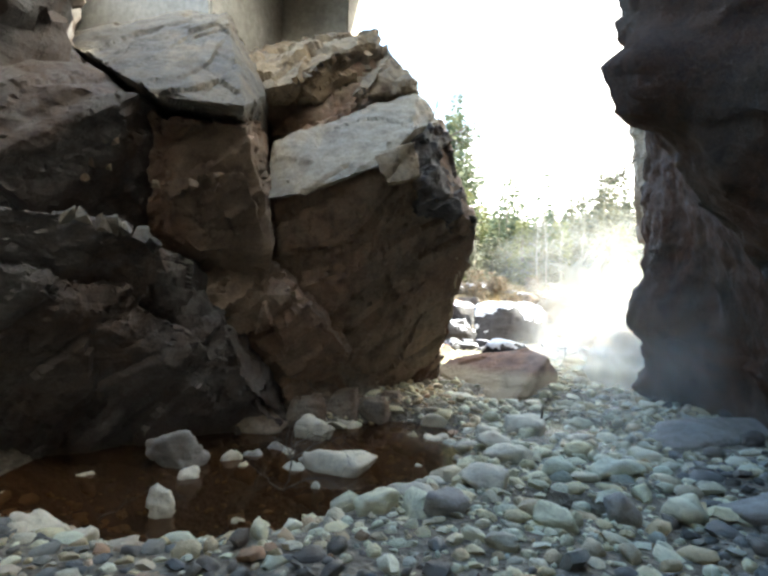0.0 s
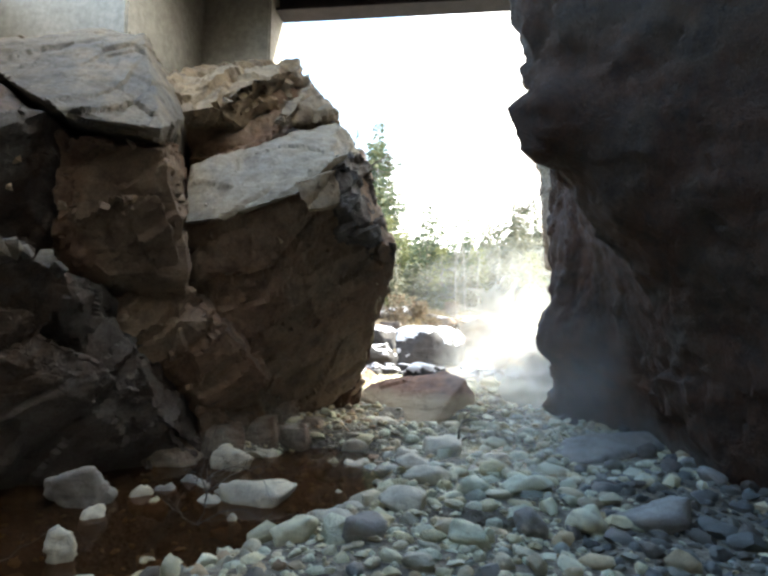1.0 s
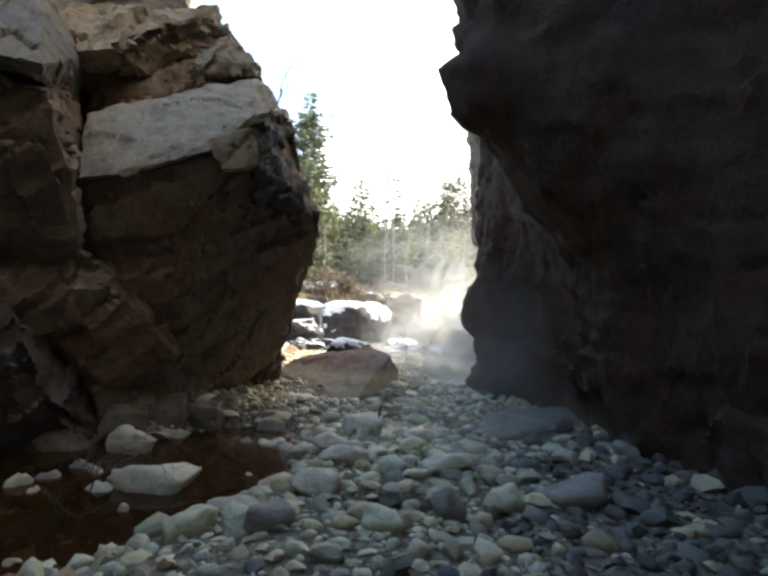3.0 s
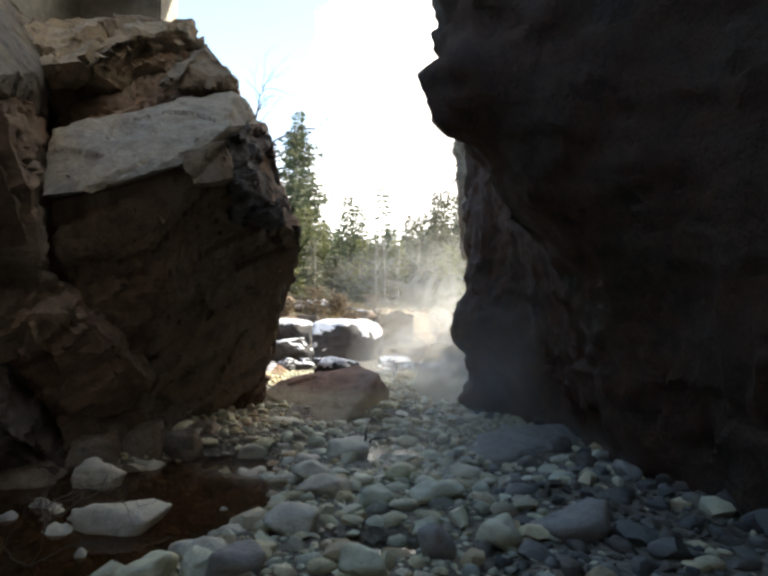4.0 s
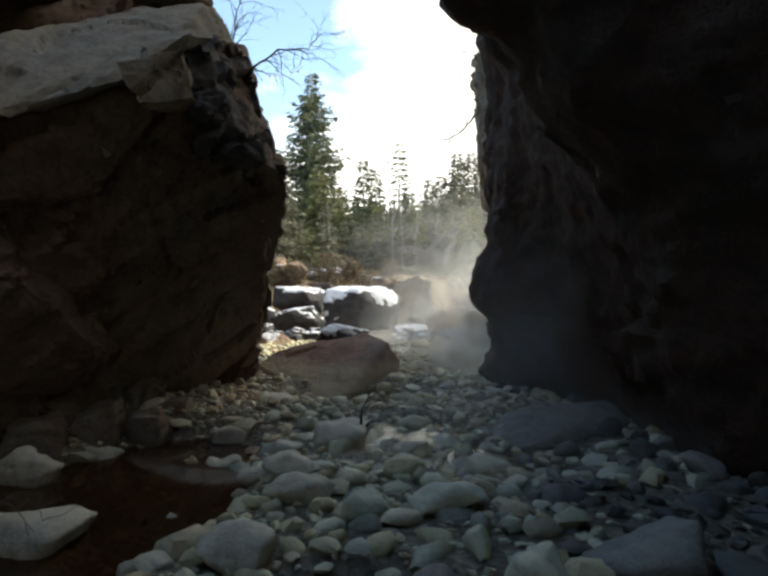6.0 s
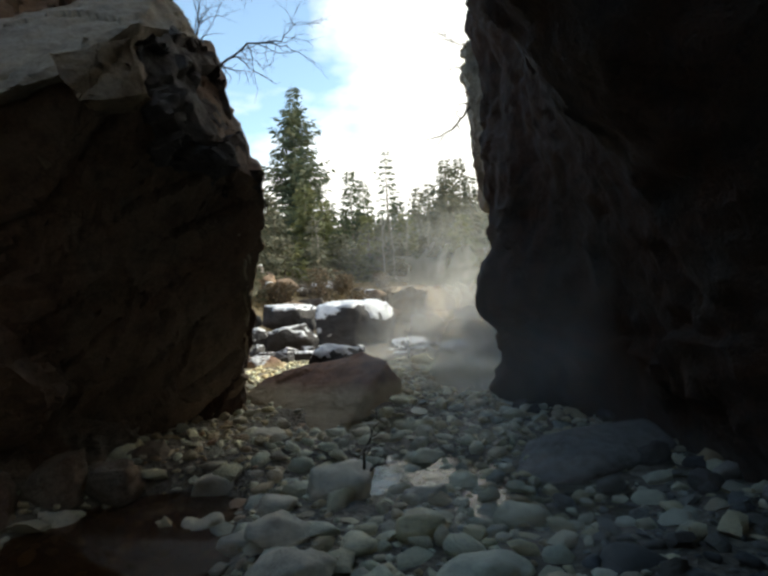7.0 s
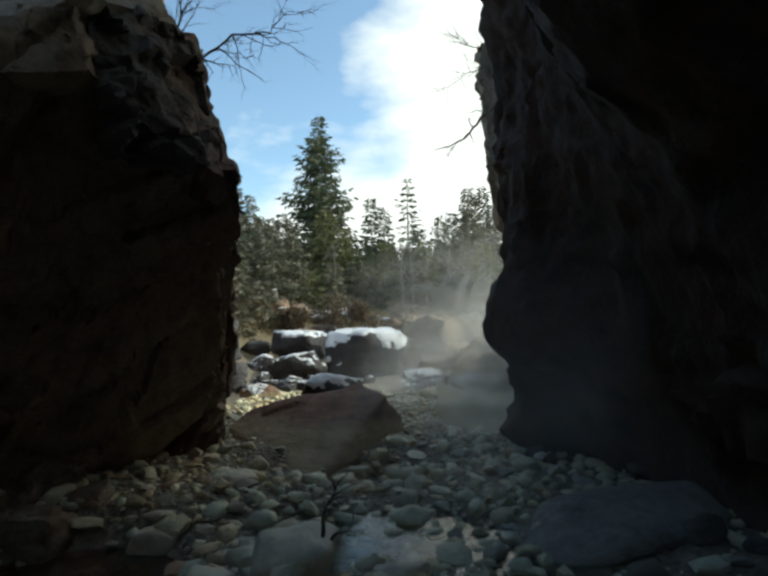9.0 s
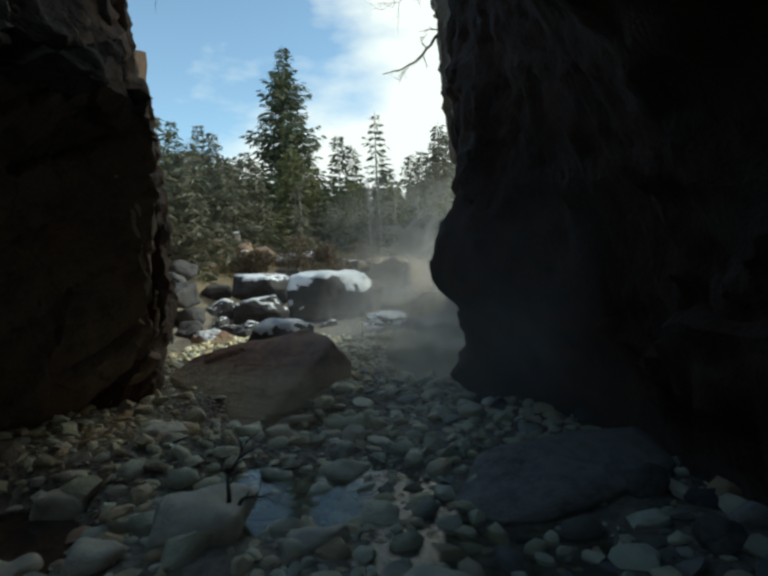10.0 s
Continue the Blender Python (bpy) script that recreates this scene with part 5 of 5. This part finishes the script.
limb("bare_branch", [(1.62, 9.05, 3.75), (1.45, 9.0, 3.62), (1.27, 9.0, 3.42), (1.1, 9.0, 3.3), (0.86, 9.0, 3.24)], 0.02, 14, "gnarled bare branch hanging from the dark cliff", 9, 0.2, -0.1)
limb("bare_branch", [(1.5, 9.0, 4.2), (1.32, 9.0, 4.12), (1.05, 9.0, 3.98), (0.9, 9.0, 3.9)], 0.006, 17, "fine bare twigs on the edge of the cliff", 14, 0.26, 0.1)
limb("bare_branch", [(1.55, 9.0, 4.42), (1.3, 9.0, 4.42), (1.1, 9.0, 4.6)], 0.007, 18, "fine bare twigs on the edge of the cliff", 14, 0.3, 0.2)
TANGLE = [  # a dead sprig standing in the pool and its fine side twigs over the white boulder
    [(-1.86, 3.92, -0.16), (-1.83, 3.98, 0.08), (-1.86, 4.05, 0.32), (-1.84, 4.1, 0.52)],
    [(-1.86, 3.92, -0.12), (-1.72, 4.0, -0.04), (-1.52, 4.06, -0.02), (-1.36, 4.0, -0.06)],
    [(-1.86, 3.92, -0.12), (-2.02, 3.94, -0.06), (-2.2, 4.02, 0.0)],
    [(-1.84, 4.0, 0.1), (-1.72, 4.3, 0.17), (-1.60, 4.5, 0.18), (-1.46, 4.42, 0.06)],
    [(-1.84, 4.02, 0.2), (-1.74, 4.25, 0.24), (-1.6, 4.38, 0.16), (-1.46, 4.36, 0.03)],
    [(-1.84, 3.98, 0.04), (-1.94, 4.3, 0.12), (-1.78, 4.55, 0.18)],
    [(-1.85, 4.0, 0.12), (-2.0, 4.2, 0.16), (-2.1, 4.35, 0.06)],
]
for i, way in enumerate(TANGLE):
    limb("dead_twig", way, 0.006, 700 + i, "fine dry twig tangled over the white boulder in the pool", 5, 0.22, 0.0)
limb("dead_twig", [(-2.72, 2.98, -0.1), (-2.56, 3.1, 0.02), (-2.42, 3.2, 0.1)], 0.006, 720, "thin stick leaning on the rounded stone in the pool", 1, 0.1, 0.0)
for i, (x, y, z) in enumerate([(-2.2, 5.1, 0.3), (-2.05, 5.25, 0.3), (-2.35, 4.95, 0.25), (-2.1, 5.15, 0.42), (-2.0, 5.3, 0.2), (-1.9, 5.45, 0.35)]):
    bare_branch("dead_twig", set_back((x, y, z)), (0.5 - 0.3 * i, -0.6, -0.1 + 0.15 * i), 0.36, 0.007, 60 + i, "bleached dead twig caught on the rock foot", 1, 0.4, M_PALEBARK)
bare_branch("dead_twig", (0.08, 5.78, 0.22), (0.1, -0.1, 0.9), 0.28, 0.012, 29, "short dark stick standing on the slab stone", 1, 0.3)
bare_branch("dead_twig", (0.12, 5.8, 0.2), (0.5, -0.1, 0.5), 0.22, 0.01, 31, "short dark stick on the slab stone", 1, 0.3)


# ---- steam rising from the warm stream ----
def steam_veil(x, y, z, width, height, turn, seed, mat):
    """One drifting fold of vapour: a bellied, rippled sheet."""
    bm = bmesh.new()
    bmesh.ops.create_grid(bm, x_segments=28, y_segments=28, size=0.5)
    bmesh.ops.delete(bm, geom=[v for v in bm.verts if v.co.x ** 2 + v.co.y ** 2 > 0.252], context="VERTS")
    for v in bm.verts:
        u, w = v.co.x, v.co.y
        bend = 0.35 * noise.noise(Vector((u * 3, w * 3, seed))) + 0.5 * (u * u + w * w)
        v.co = Vector((u * width, bend * width * 0.6, w * height))
    return part("steam_fold", bm, mat, steam, at=pose(x, y, z, 0, 0, turn))


steam = tagged(holder("steam", "thin white steam drifting off the warm stream", "steam", "stuff"), kind="stuff")
FOLDS = [  # place, width, height, turn, thickness: low over the gravel, in the shade of the gap, then in the light past it
    (0.8, 5.0, 0.1, 4.6, 1.1, 6, M_STEAM_THIN), (1.25, 6.5, 0.6, 3.2, 2.8, -8, M_STEAM_THIN), (1.4, 9.3, 0.6, 4.0, 2.6, -5, M_STEAM), (1.5, 11.2, 0.5, 3.8, 2.2, 8, M_STEAM_DENSE),
    (1.9, 13.2, 0.6, 5.0, 2.6, -6, M_STEAM_DENSE), (2.6, 17.4, 1.2, 6.4, 3.6, 6, M_STEAM), (3.0, 23.5, 2.4, 12.0, 6.0, -4, M_STEAM),
]
for i, (x, y, z, w, h, turn, mat) in enumerate(FOLDS):
    steam_veil(x, y, z, w, h, turn, i + 1, mat)


# ---- trees ----
def spruce(x, y, top, radius, seed, mat, label, density=1.0, bare=0.12):
    """A spruce with a tapered trunk and whorls of drooping sprays."""
    r = random.Random(seed)
    z0 = ground_z(x, y) - 0.2
    h = top - z0
    ob = holder("spruce_tree", label, "tree", group="spruce wood", at=pose(x, y, z0))
    bm = bmesh.new()
    tube(bm, [(0, 0, 0), (0.02 * h * r.uniform(-.3, .3), 0, h * 0.5), (0, 0, h)], [0.008 * h + 0.03, 0.005 * h + 0.015, 0.008], 7)
    part("trunk", bm, M_TWIG, ob)
    vs, fs = [], []
    z = h * bare
    while z < h - 0.1:
        f = (z - h * bare) / (h * (1 - bare))
        reach = radius * (1 - f) ** 0.75 * (0.82 + 0.18 * math.sin(z * 1.7 + seed)) + 0.14
        for k in range(max(4, int((9 + 3.0 * reach) * density))):
            a = r.uniform(0, 2 * math.pi)
            ln = reach * r.uniform(0.5, 1.15)
            droop = r.uniform(0.15, 0.5) * (1 - f) + 0.02
            out = Vector((math.cos(a), math.sin(a), 0))
            acr = Vector((-math.sin(a), math.cos(a), 0))
            n = max(2, int(ln / 0.17))
            base = z + r.uniform(-0.08, 0.08)
            for j in range(n):
                q = (j + r.uniform(0.3, 1.0)) / n
                c = out * ln * q + Vector((0, 0, base - droop * ln * q + 0.25 * ln * q * q))
                w = min(0.42, 0.2 + 0.2 * ln * (1 - 0.5 * q)) * r.uniform(0.6, 1.3)
                for s in (-1, 1):
                    tip = c + (acr * s * r.uniform(0.4, 1.0) + out * r.uniform(0.2, 0.9) + Vector((0, 0, r.uniform(-0.7, 0.05)))).normalized() * w * 1.3
                    up = Vector((r.uniform(-.3, .3), r.uniform(-.3, .3), r.uniform(0.15, 0.6))) * w * 0.45
                    i0 = len(vs)
                    vs += [c, (c + tip) / 2 + up, tip, (c + tip) / 2 - up * 0.7]
                    fs.append((i0, i0 + 1, i0 + 2, i0 + 3))
        z += r.uniform(0.2, 0.34) * (0.75 + 0.02 * h) / density ** 0.5
    me = bpy.data.meshes.new("crown")
    me.from_pydata(vs, [], fs)
    me.materials.append(mat)
    cr = new("crown", me)
    cr.parent = ob
    return ob


TALL = "tall dark green spruce behind the stream"
SLIM = "slim spruce in the wood across the stream"
spruce(-6.3, 43.6, 18.6, 4.3, 1, M_NEEDLE, "tallest dark green spruce with a pointed ragged crown", 0.95, 0.04)
spruce(-1.6, 33.0, 8.9, 1.2, 2, M_NEEDLE, SLIM, 1.00, 0.04)
spruce(-0.9, 34.0, 8.6, 1.2, 3, M_NEEDLE, SLIM, 1.00, 0.04)
spruce(0.5, 31.0, 9.5, 1.2, 4, M_NEEDLE, "slim spruce with a thin bare-looking top", 0.62, 0.04)
spruce(1.0, 30.0, 6.5, 1.3, 5, M_NEEDLE, SLIM, 1.00, 0.04)
spruce(4.0, 34.0, 9.7, 1.7, 6, M_NEEDLE_GREY, SLIM, 1.00, 0.04)
spruce(5.1, 36.0, 10.0, 1.8, 7, M_NEEDLE_GREY, SLIM, 1.00, 0.04)
spruce(3.3, 38.0, 9.1, 1.6, 8, M_NEEDLE_GREY, SLIM, 1.00, 0.04)
spruce(4.9, 31.0, 7.8, 1.5, 9, M_NEEDLE_GREY, SLIM, 1.00, 0.04)
spruce(2.7, 40.0, 9.3, 1.6, 10, M_NEEDLE_GREY, SLIM, 1.00, 0.04)
spruce(-12.6, 38.0, 11.7, 1.8, 11, M_NEEDLE, TALL, 1.00, 0.04)
spruce(-11.6, 40.0, 11.9, 2.3, 12, M_NEEDLE_GREY, TALL, 1.00, 0.04)
spruce(-10.3, 39.0, 11.1, 2.0, 13, M_NEEDLE_GREY, TALL, 1.00, 0.04)
spruce(-6.2, 31.0, 7.7, 1.9, 14, M_NEEDLE_GREY, "bushy grey-green spruce beside the tallest one", 1.10, 0.00)
spruce(-6.2, 27.0, 6.5, 1.7, 15, M_NEEDLE_GREY, "bushy grey-green spruce beside the tallest one", 1.00, 0.00)
spruce(-6.7, 25.0, 5.5, 1.5, 16, M_NEEDLE_GREY, "bushy grey-green spruce beside the tallest one", 1.00, 0.00)
spruce(-4.2, 33.0, 8.4, 2.1, 17, M_NEEDLE_WARM, "yellow-green fir in front of the tallest spruce", 1.10, 0.00)
spruce(-3.1, 32.0, 7.1, 1.5, 18, M_NEEDLE_WARM, "yellow-green fir in the wood", 1.00, 0.04)
spruce(-0.6, 30.0, 6.0, 1.3, 19, M_NEEDLE_WARM, "sunlit yellow-green fir in the wood", 1.00, 0.04)
spruce(1.3, 29.0, 5.7, 1.1, 20, M_NEEDLE_WARM, "sunlit yellow-green fir in the wood", 1.00, 0.04)
spruce(-5.0, 28.0, 5.8, 1.6, 21, M_NEEDLE_GREY, "grey-green fir at the edge of the wood", 1.00, 0.00)
spruce(-2.1, 29.0, 4.8, 1.2, 22, M_NEEDLE_GREY, "grey-green fir at the edge of the wood", 1.00, 0.04)
spruce(0.9, 28.0, 4.5, 1.0, 23, M_NEEDLE_GREY, "grey-green fir at the edge of the wood", 1.00, 0.04)
spruce(3.4, 32.0, 6.8, 1.5, 24, M_NEEDLE_GREY, "grey-green fir at the edge of the wood", 1.00, 0.04)
spruce(3.8, 27.0, 5.2, 1.3, 25, M_NEEDLE_WARM, "grey-green fir at the edge of the wood", 1.00, 0.04)
spruce(-3.9, 26.0, 4.0, 1.2, 26, M_NEEDLE_WARM, "grey-green fir at the edge of the wood", 1.00, 0.04)
spruce(4.3, 35.0, 9.1, 1.8, 27, M_NEEDLE_GREY, SLIM, 1.00, 0.04)

low = random.Random(31)
for i in range(26):
    x = -9.5 + i * 0.62 + low.uniform(-0.4, 0.4)
    y = low.uniform(26, 33) + (1.5 if x > -1 else 0)
    spruce(x, y, ground_z(x, y) + low.uniform(2.0, 4.0), low.uniform(0.8, 1.2), 40 + i, M_NEEDLE_GREY if i % 3 else M_NEEDLE, "young grey-green fir at the edge of the wood", 0.8, 0.02)


def aspen(x, y, h, seed):
    r = random.Random(seed)
    bm = bmesh.new()
    z0 = ground_z(x, y) - 0.1
    tube(bm, [(0, 0, 0), (r.uniform(-.1, .1), 0, h * 0.5), (r.uniform(-.25, .25), 0, h)], [0.045, 0.03, 0.008], 6)
    for k in range(10):
        z = h * r.uniform(0.35, 0.95)
        branch(bm, (0, 0, z), (r.uniform(-1, 1), r.uniform(-1, 1), 0.9), h * 0.16, 0.016, r, 1, 0.2)
    return tagged(part("aspen_tree", bm, M_PALEBARK, at=pose(x, y, z0)), "thin bare pale-barked aspen among the spruces", "tree", "bare aspens")


for i, (x, y, h) in enumerate([(0.2, 26.5, 3.4), (0.6, 27.2, 3.8), (1.3, 27.6, 3.2), (-2.9, 27, 3.6), (2.2, 28, 3.8)]):
    aspen(x, y, h, 100 + i)


def shrub(x, y, height, seed, mat, label, leaves=900):
    """A leafless-looking shrub: a fan of twigs with many small dry leaves."""
    r = random.Random(seed)
    ob = holder("shrub", label, "shrub", group="bank shrubs", at=pose(x, y, ground_z(x, y) - 0.05))
    bm = bmesh.new()
    for k in range(9):
        a = r.uniform(0, 6.28)
        branch(bm, (0.15 * math.cos(a), 0.15 * math.sin(a), 0), (0.5 * math.cos(a), 0.5 * math.sin(a), 1), height * r.uniform(0.6, 1.0), 0.022, r, 2, 0.18)
    part("twig_frame", bm, M_TWIG, ob)
    vs, fs = [], []
    for k in range(leaves):
        a, q = r.uniform(0, 6.28), r.random() ** 0.5
        zz = height * (0.12 + 0.9 * r.random() ** 0.8)
        rad = height * 0.5 * q * (0.55 + 0.6 * math.sin(min(1, zz / height) * 2.6)) * (0.55 + 1.0 * abs(noise.noise(Vector((a * 1.3, zz * 2, seed)))))
        c = Vector((rad * math.cos(a), rad * math.sin(a), zz))
        u = Vector((r.gauss(0, 1), r.gauss(0, 1), r.gauss(0, 1))).normalized() * r.uniform(0.03, 0.075)
        w = u.cross(Vector((r.gauss(0, 1), r.gauss(0, 1), r.gauss(0, 1)))).normalized() * 0.03
        i0 = len(vs)
        vs += [c - u, c + w, c + u, c - w]
        fs.append((i0, i0 + 1, i0 + 2, i0 + 3))
    me = bpy.data.meshes.new("leaves")
    me.from_pydata(vs, [], fs)
    me.materials.append(mat)
    lv = new("leaves", me)
    lv.parent = ob
    return ob


shr = random.Random(5)
for i in range(16):
    x = shr.uniform(-9, 5.5)
    y = shr.uniform(20, 29) + (3 if x > 0 else 0)
    if -0.5 < x < 4 and y < 25:
        y += 4
    shrub(x, y, shr.uniform(0.7, 1.9), 200 + i, M_SCRUB, "dry brown-grey shrub on the far bank", 700)
for i, (x, y, h) in enumerate([(-5.8, 18.5, 1.6), (-6.4, 17.0, 1.8), (-5.4, 20.4, 1.3), (-3.5, 21.6, 0.9), (-1.4, 23.2, 0.9)]):
    shrub(x, y, h, 300 + i, M_SCRUB, "tangled dry shrub on the slope beside the cliff", 900)
for i, (x, y, h) in enumerate([(-6.0, 22.0, 3.4), (-7.0, 21.0, 3.9), (-4.9, 24.0, 2.8), (-7.8, 23.5, 4.4), (-4.0, 24.8, 2.2), (-5.6, 25.2, 3.4), (-2.6, 25.4, 2.0), (-5.4, 21.0, 2.4), (-4.9, 19.8, 1.7), (-5.9, 19.6, 2.6), (-4.6, 21.4, 1.6)]):
    spruce(x, y, ground_z(x, y) + h, 0.36 * h, 330 + i, M_NEEDLE_GREY, "low bushy grey-green fir on the slope beside the cliff", 0.9, 0.0)


# far wooded slope, one mass of small firs
def far_wood():
    r = random.Random(77)
    vs, fs = [], []
    for k in range(420):
        x, y = r.uniform(-70, 70), r.uniform(52, 150)
        h = r.uniform(4, 8)
        z0 = ground_z(x, y)
        for j in range(46):
            f = r.random()
            rad = h * 0.2 * (1 - f) * r.uniform(0.3, 1.1)
            a = r.uniform(0, 6.28)
            c = Vector((x + rad * math.cos(a), y + rad * math.sin(a), z0 + h * (0.1 + 0.9 * f)))
            s = h * 0.07 * (1.2 - f)
            i0 = len(vs)
            vs += [c + Vector((-s, r.uniform(-s, s), -s * 0.5)), c + Vector((r.uniform(-.3, .3) * s, 0, s)), c + Vector((s, r.uniform(-s, s), -s * 0.6))]
            fs.append((i0, i0 + 1, i0 + 2))
    me = bpy.data.meshes.new("far_woods")
    me.from_pydata(vs, [], fs)
    me.materials.append(M_NEEDLE)
    return tagged(new("far_woods", me), "distant spruce wood on the hillside", "woods", kind="stuff")


far_wood()

# dry grass on the far bank
def grass():
    r = random.Random(7)
    vs, fs = [], []
    for k in range(9000):
        x, y = r.uniform(-6, 6), r.uniform(19, 29)
        if noise.noise(Vector((x * 0.6, y * 0.6, 5))) < -0.05 or abs(x - 2.2 - 0.12 * (y - 12)) < 1.2:
            continue
        c = Vector((x, y, ground_z(x, y) - 0.02))
        for q in range(3):
            a = r.uniform(0, 6.28)
            side = Vector((math.cos(a), math.sin(a), 0)) * r.uniform(0.006, 0.014)
            tip = Vector((r.gauss(0, 0.09), r.gauss(0, 0.09), r.uniform(0.12, 0.38)))
            i0 = len(vs)
            vs += [c - side, c + side, c + tip]
            fs.append((i0, i0 + 1, i0 + 2))
    me = bpy.data.meshes.new("dry_grass")
    me.from_pydata(vs, [], fs)
    me.materials.append(M_STRAW)
    return tagged(new("dry_grass", me), "tufts of dry straw-coloured grass on the far bank", "grass", kind="stuff")


grass()

# ---- cobbles of the stream bed ----
cobble_meshes = {}
for k in range(16):
    bm = stone_bm(400 + k, (1.0, 0.72 if k % 3 else 0.92, 0.5 if k % 2 else 0.66), 16, 0.5, 0, 2, 0.15 + 0.35 * (k % 3))
    for kind, mat in enumerate((M_COBBLE, M_OCHRE, M_WETSHADE)):
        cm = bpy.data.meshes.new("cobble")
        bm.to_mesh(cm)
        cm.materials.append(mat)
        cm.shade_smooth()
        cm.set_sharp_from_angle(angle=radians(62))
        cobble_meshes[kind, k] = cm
    bm.free()

BIG = [(0.25, 3.88, 0.22), (-1.68, 4.66, 0.5), (-2.28, 5.58, 0.3), (-3.06, 4.25, 0.32), (-0.09, 5.92, 0.3), (1.68, 6.35, 0.55), (-0.6, 9.0, 0.9)]


def bed_density(x, y):
    """How thickly the cobbles lie: dense on the bar, thin in the pool, none under the cliffs."""
    if x < -3.9 or x > 3.4 or y < 0.4 or y > 16:
        return 0
    deep = ground_z(x, y)
    deep -= POOL_Z * smoothstep(-0.5, -0.9, x) * smoothstep(6.9, 6.5, y)
    if x > -0.5 and y > 4.3:
        deep += 0.03
    d = 1.0 if deep > -0.075 else (0.2 if deep > -0.14 else 0.05)
    if any((x - bx) ** 2 + (y - by) ** 2 < br * br for bx, by, br in BIG):
        d *= 0.1
    if x > right_x(y, 0.1) + 0.1 or (x < -2.1 and y > 6.5) or (x < -2.6 and y > 5.5):
        return 0
    return d


placed, cells = [], {}


def clear(x, y, rad):
    ci, cj = int(x // 0.3), int(y // 0.3)
    for i in range(ci - 1, ci + 2):
        for j in range(cj - 1, cj + 2):
            for px, py, pr in cells.get((i, j), ()):
                if (px - x) ** 2 + (py - y) ** 2 < (0.6 * (pr + rad)) ** 2:
                    return False
    return True


cob = random.Random(2)


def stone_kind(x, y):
    """Ochre-stained gravel on the left bank and round the pool, wet stones with shade in their colour under the right
    cliff and nearest the camera, pale ones between.
    """
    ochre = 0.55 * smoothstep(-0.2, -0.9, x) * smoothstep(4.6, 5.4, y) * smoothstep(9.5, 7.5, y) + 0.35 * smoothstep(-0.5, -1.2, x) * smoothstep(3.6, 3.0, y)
    # wet also places the shade-dark stones, by the cliff and close to the camera
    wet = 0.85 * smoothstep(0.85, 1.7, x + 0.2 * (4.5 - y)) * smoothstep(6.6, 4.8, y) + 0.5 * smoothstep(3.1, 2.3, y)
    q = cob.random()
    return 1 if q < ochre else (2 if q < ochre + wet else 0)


for size_lo, size_hi, tries in ((0.26, 0.36, 500), (0.18, 0.26, 5000), (0.12, 0.18, 14000), (0.075, 0.12, 34000), (0.05, 0.075, 30000)):
    for k in range(tries):
        x, y = cob.uniform(-3.9, 3.4), 1.5 + 12.0 * cob.random() ** 1.5
        s = cob.uniform(size_lo, size_hi)
        if size_lo > 0.15 and not 3.4 < y < 9 and cob.random() < 0.75:
            continue
        if size_lo < 0.07 and y > 7:
            continue
        if cob.random() > bed_density(x, y) or not clear(x, y, s / 2):
            continue
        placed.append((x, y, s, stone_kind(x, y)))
        cells.setdefault((int(x // 0.3), int(y // 0.3)), []).append((x, y, s / 2))

singles = [p for p in placed if p[2] > 0.12 and -1.9 < p[0] < 1.8 and 3.2 < p[1] < 7.6][:300]
chosen = set(singles)
heap = {0: ([], []), 1: ([], []), 2: ([], [])}
templates = {key: (np.array([v.co for v in m.vertices]), np.array([p.vertices for p in m.polygons])) for key, m in cobble_meshes.items() if key[0] == 0}
total = {0: 0, 1: 0, 2: 0}
for x, y, s, kind in placed:
    shape = cob.randrange(16)
    m = pose(x, y, ground_z(x, y) - 0.13 * s, cob.uniform(-16, 16), cob.uniform(-16, 16), cob.uniform(0, 360)) @ Matrix.Diagonal((1.32 * s, 1.32 * s * cob.uniform(0.85, 1.15), 1.25 * s * cob.uniform(0.8, 1.15), 1))
    if (x, y, s, kind) in chosen:
        ob = new("cobble", cobble_meshes[kind, shape])
        ob.matrix_basis = m
        ob.parent = ground
        continue
    tv, tf = templates[0, shape]
    m = np.array(m)
    heap[kind][0].append(tv @ m[:3, :3].T + m[:3, 3])
    heap[kind][1].append(tf + total[kind])
    total[kind] += len(tv)
for kind, mat, label in ((0, M_COBBLE, "pale grey and beige river pebbles covering the stream bed"), (1, M_OCHRE, "ochre and rust stained pebbles on the pool bank"), (2, M_WETSHADE, "wet gravel under the overhanging cliff, coloured darker for its shade")):
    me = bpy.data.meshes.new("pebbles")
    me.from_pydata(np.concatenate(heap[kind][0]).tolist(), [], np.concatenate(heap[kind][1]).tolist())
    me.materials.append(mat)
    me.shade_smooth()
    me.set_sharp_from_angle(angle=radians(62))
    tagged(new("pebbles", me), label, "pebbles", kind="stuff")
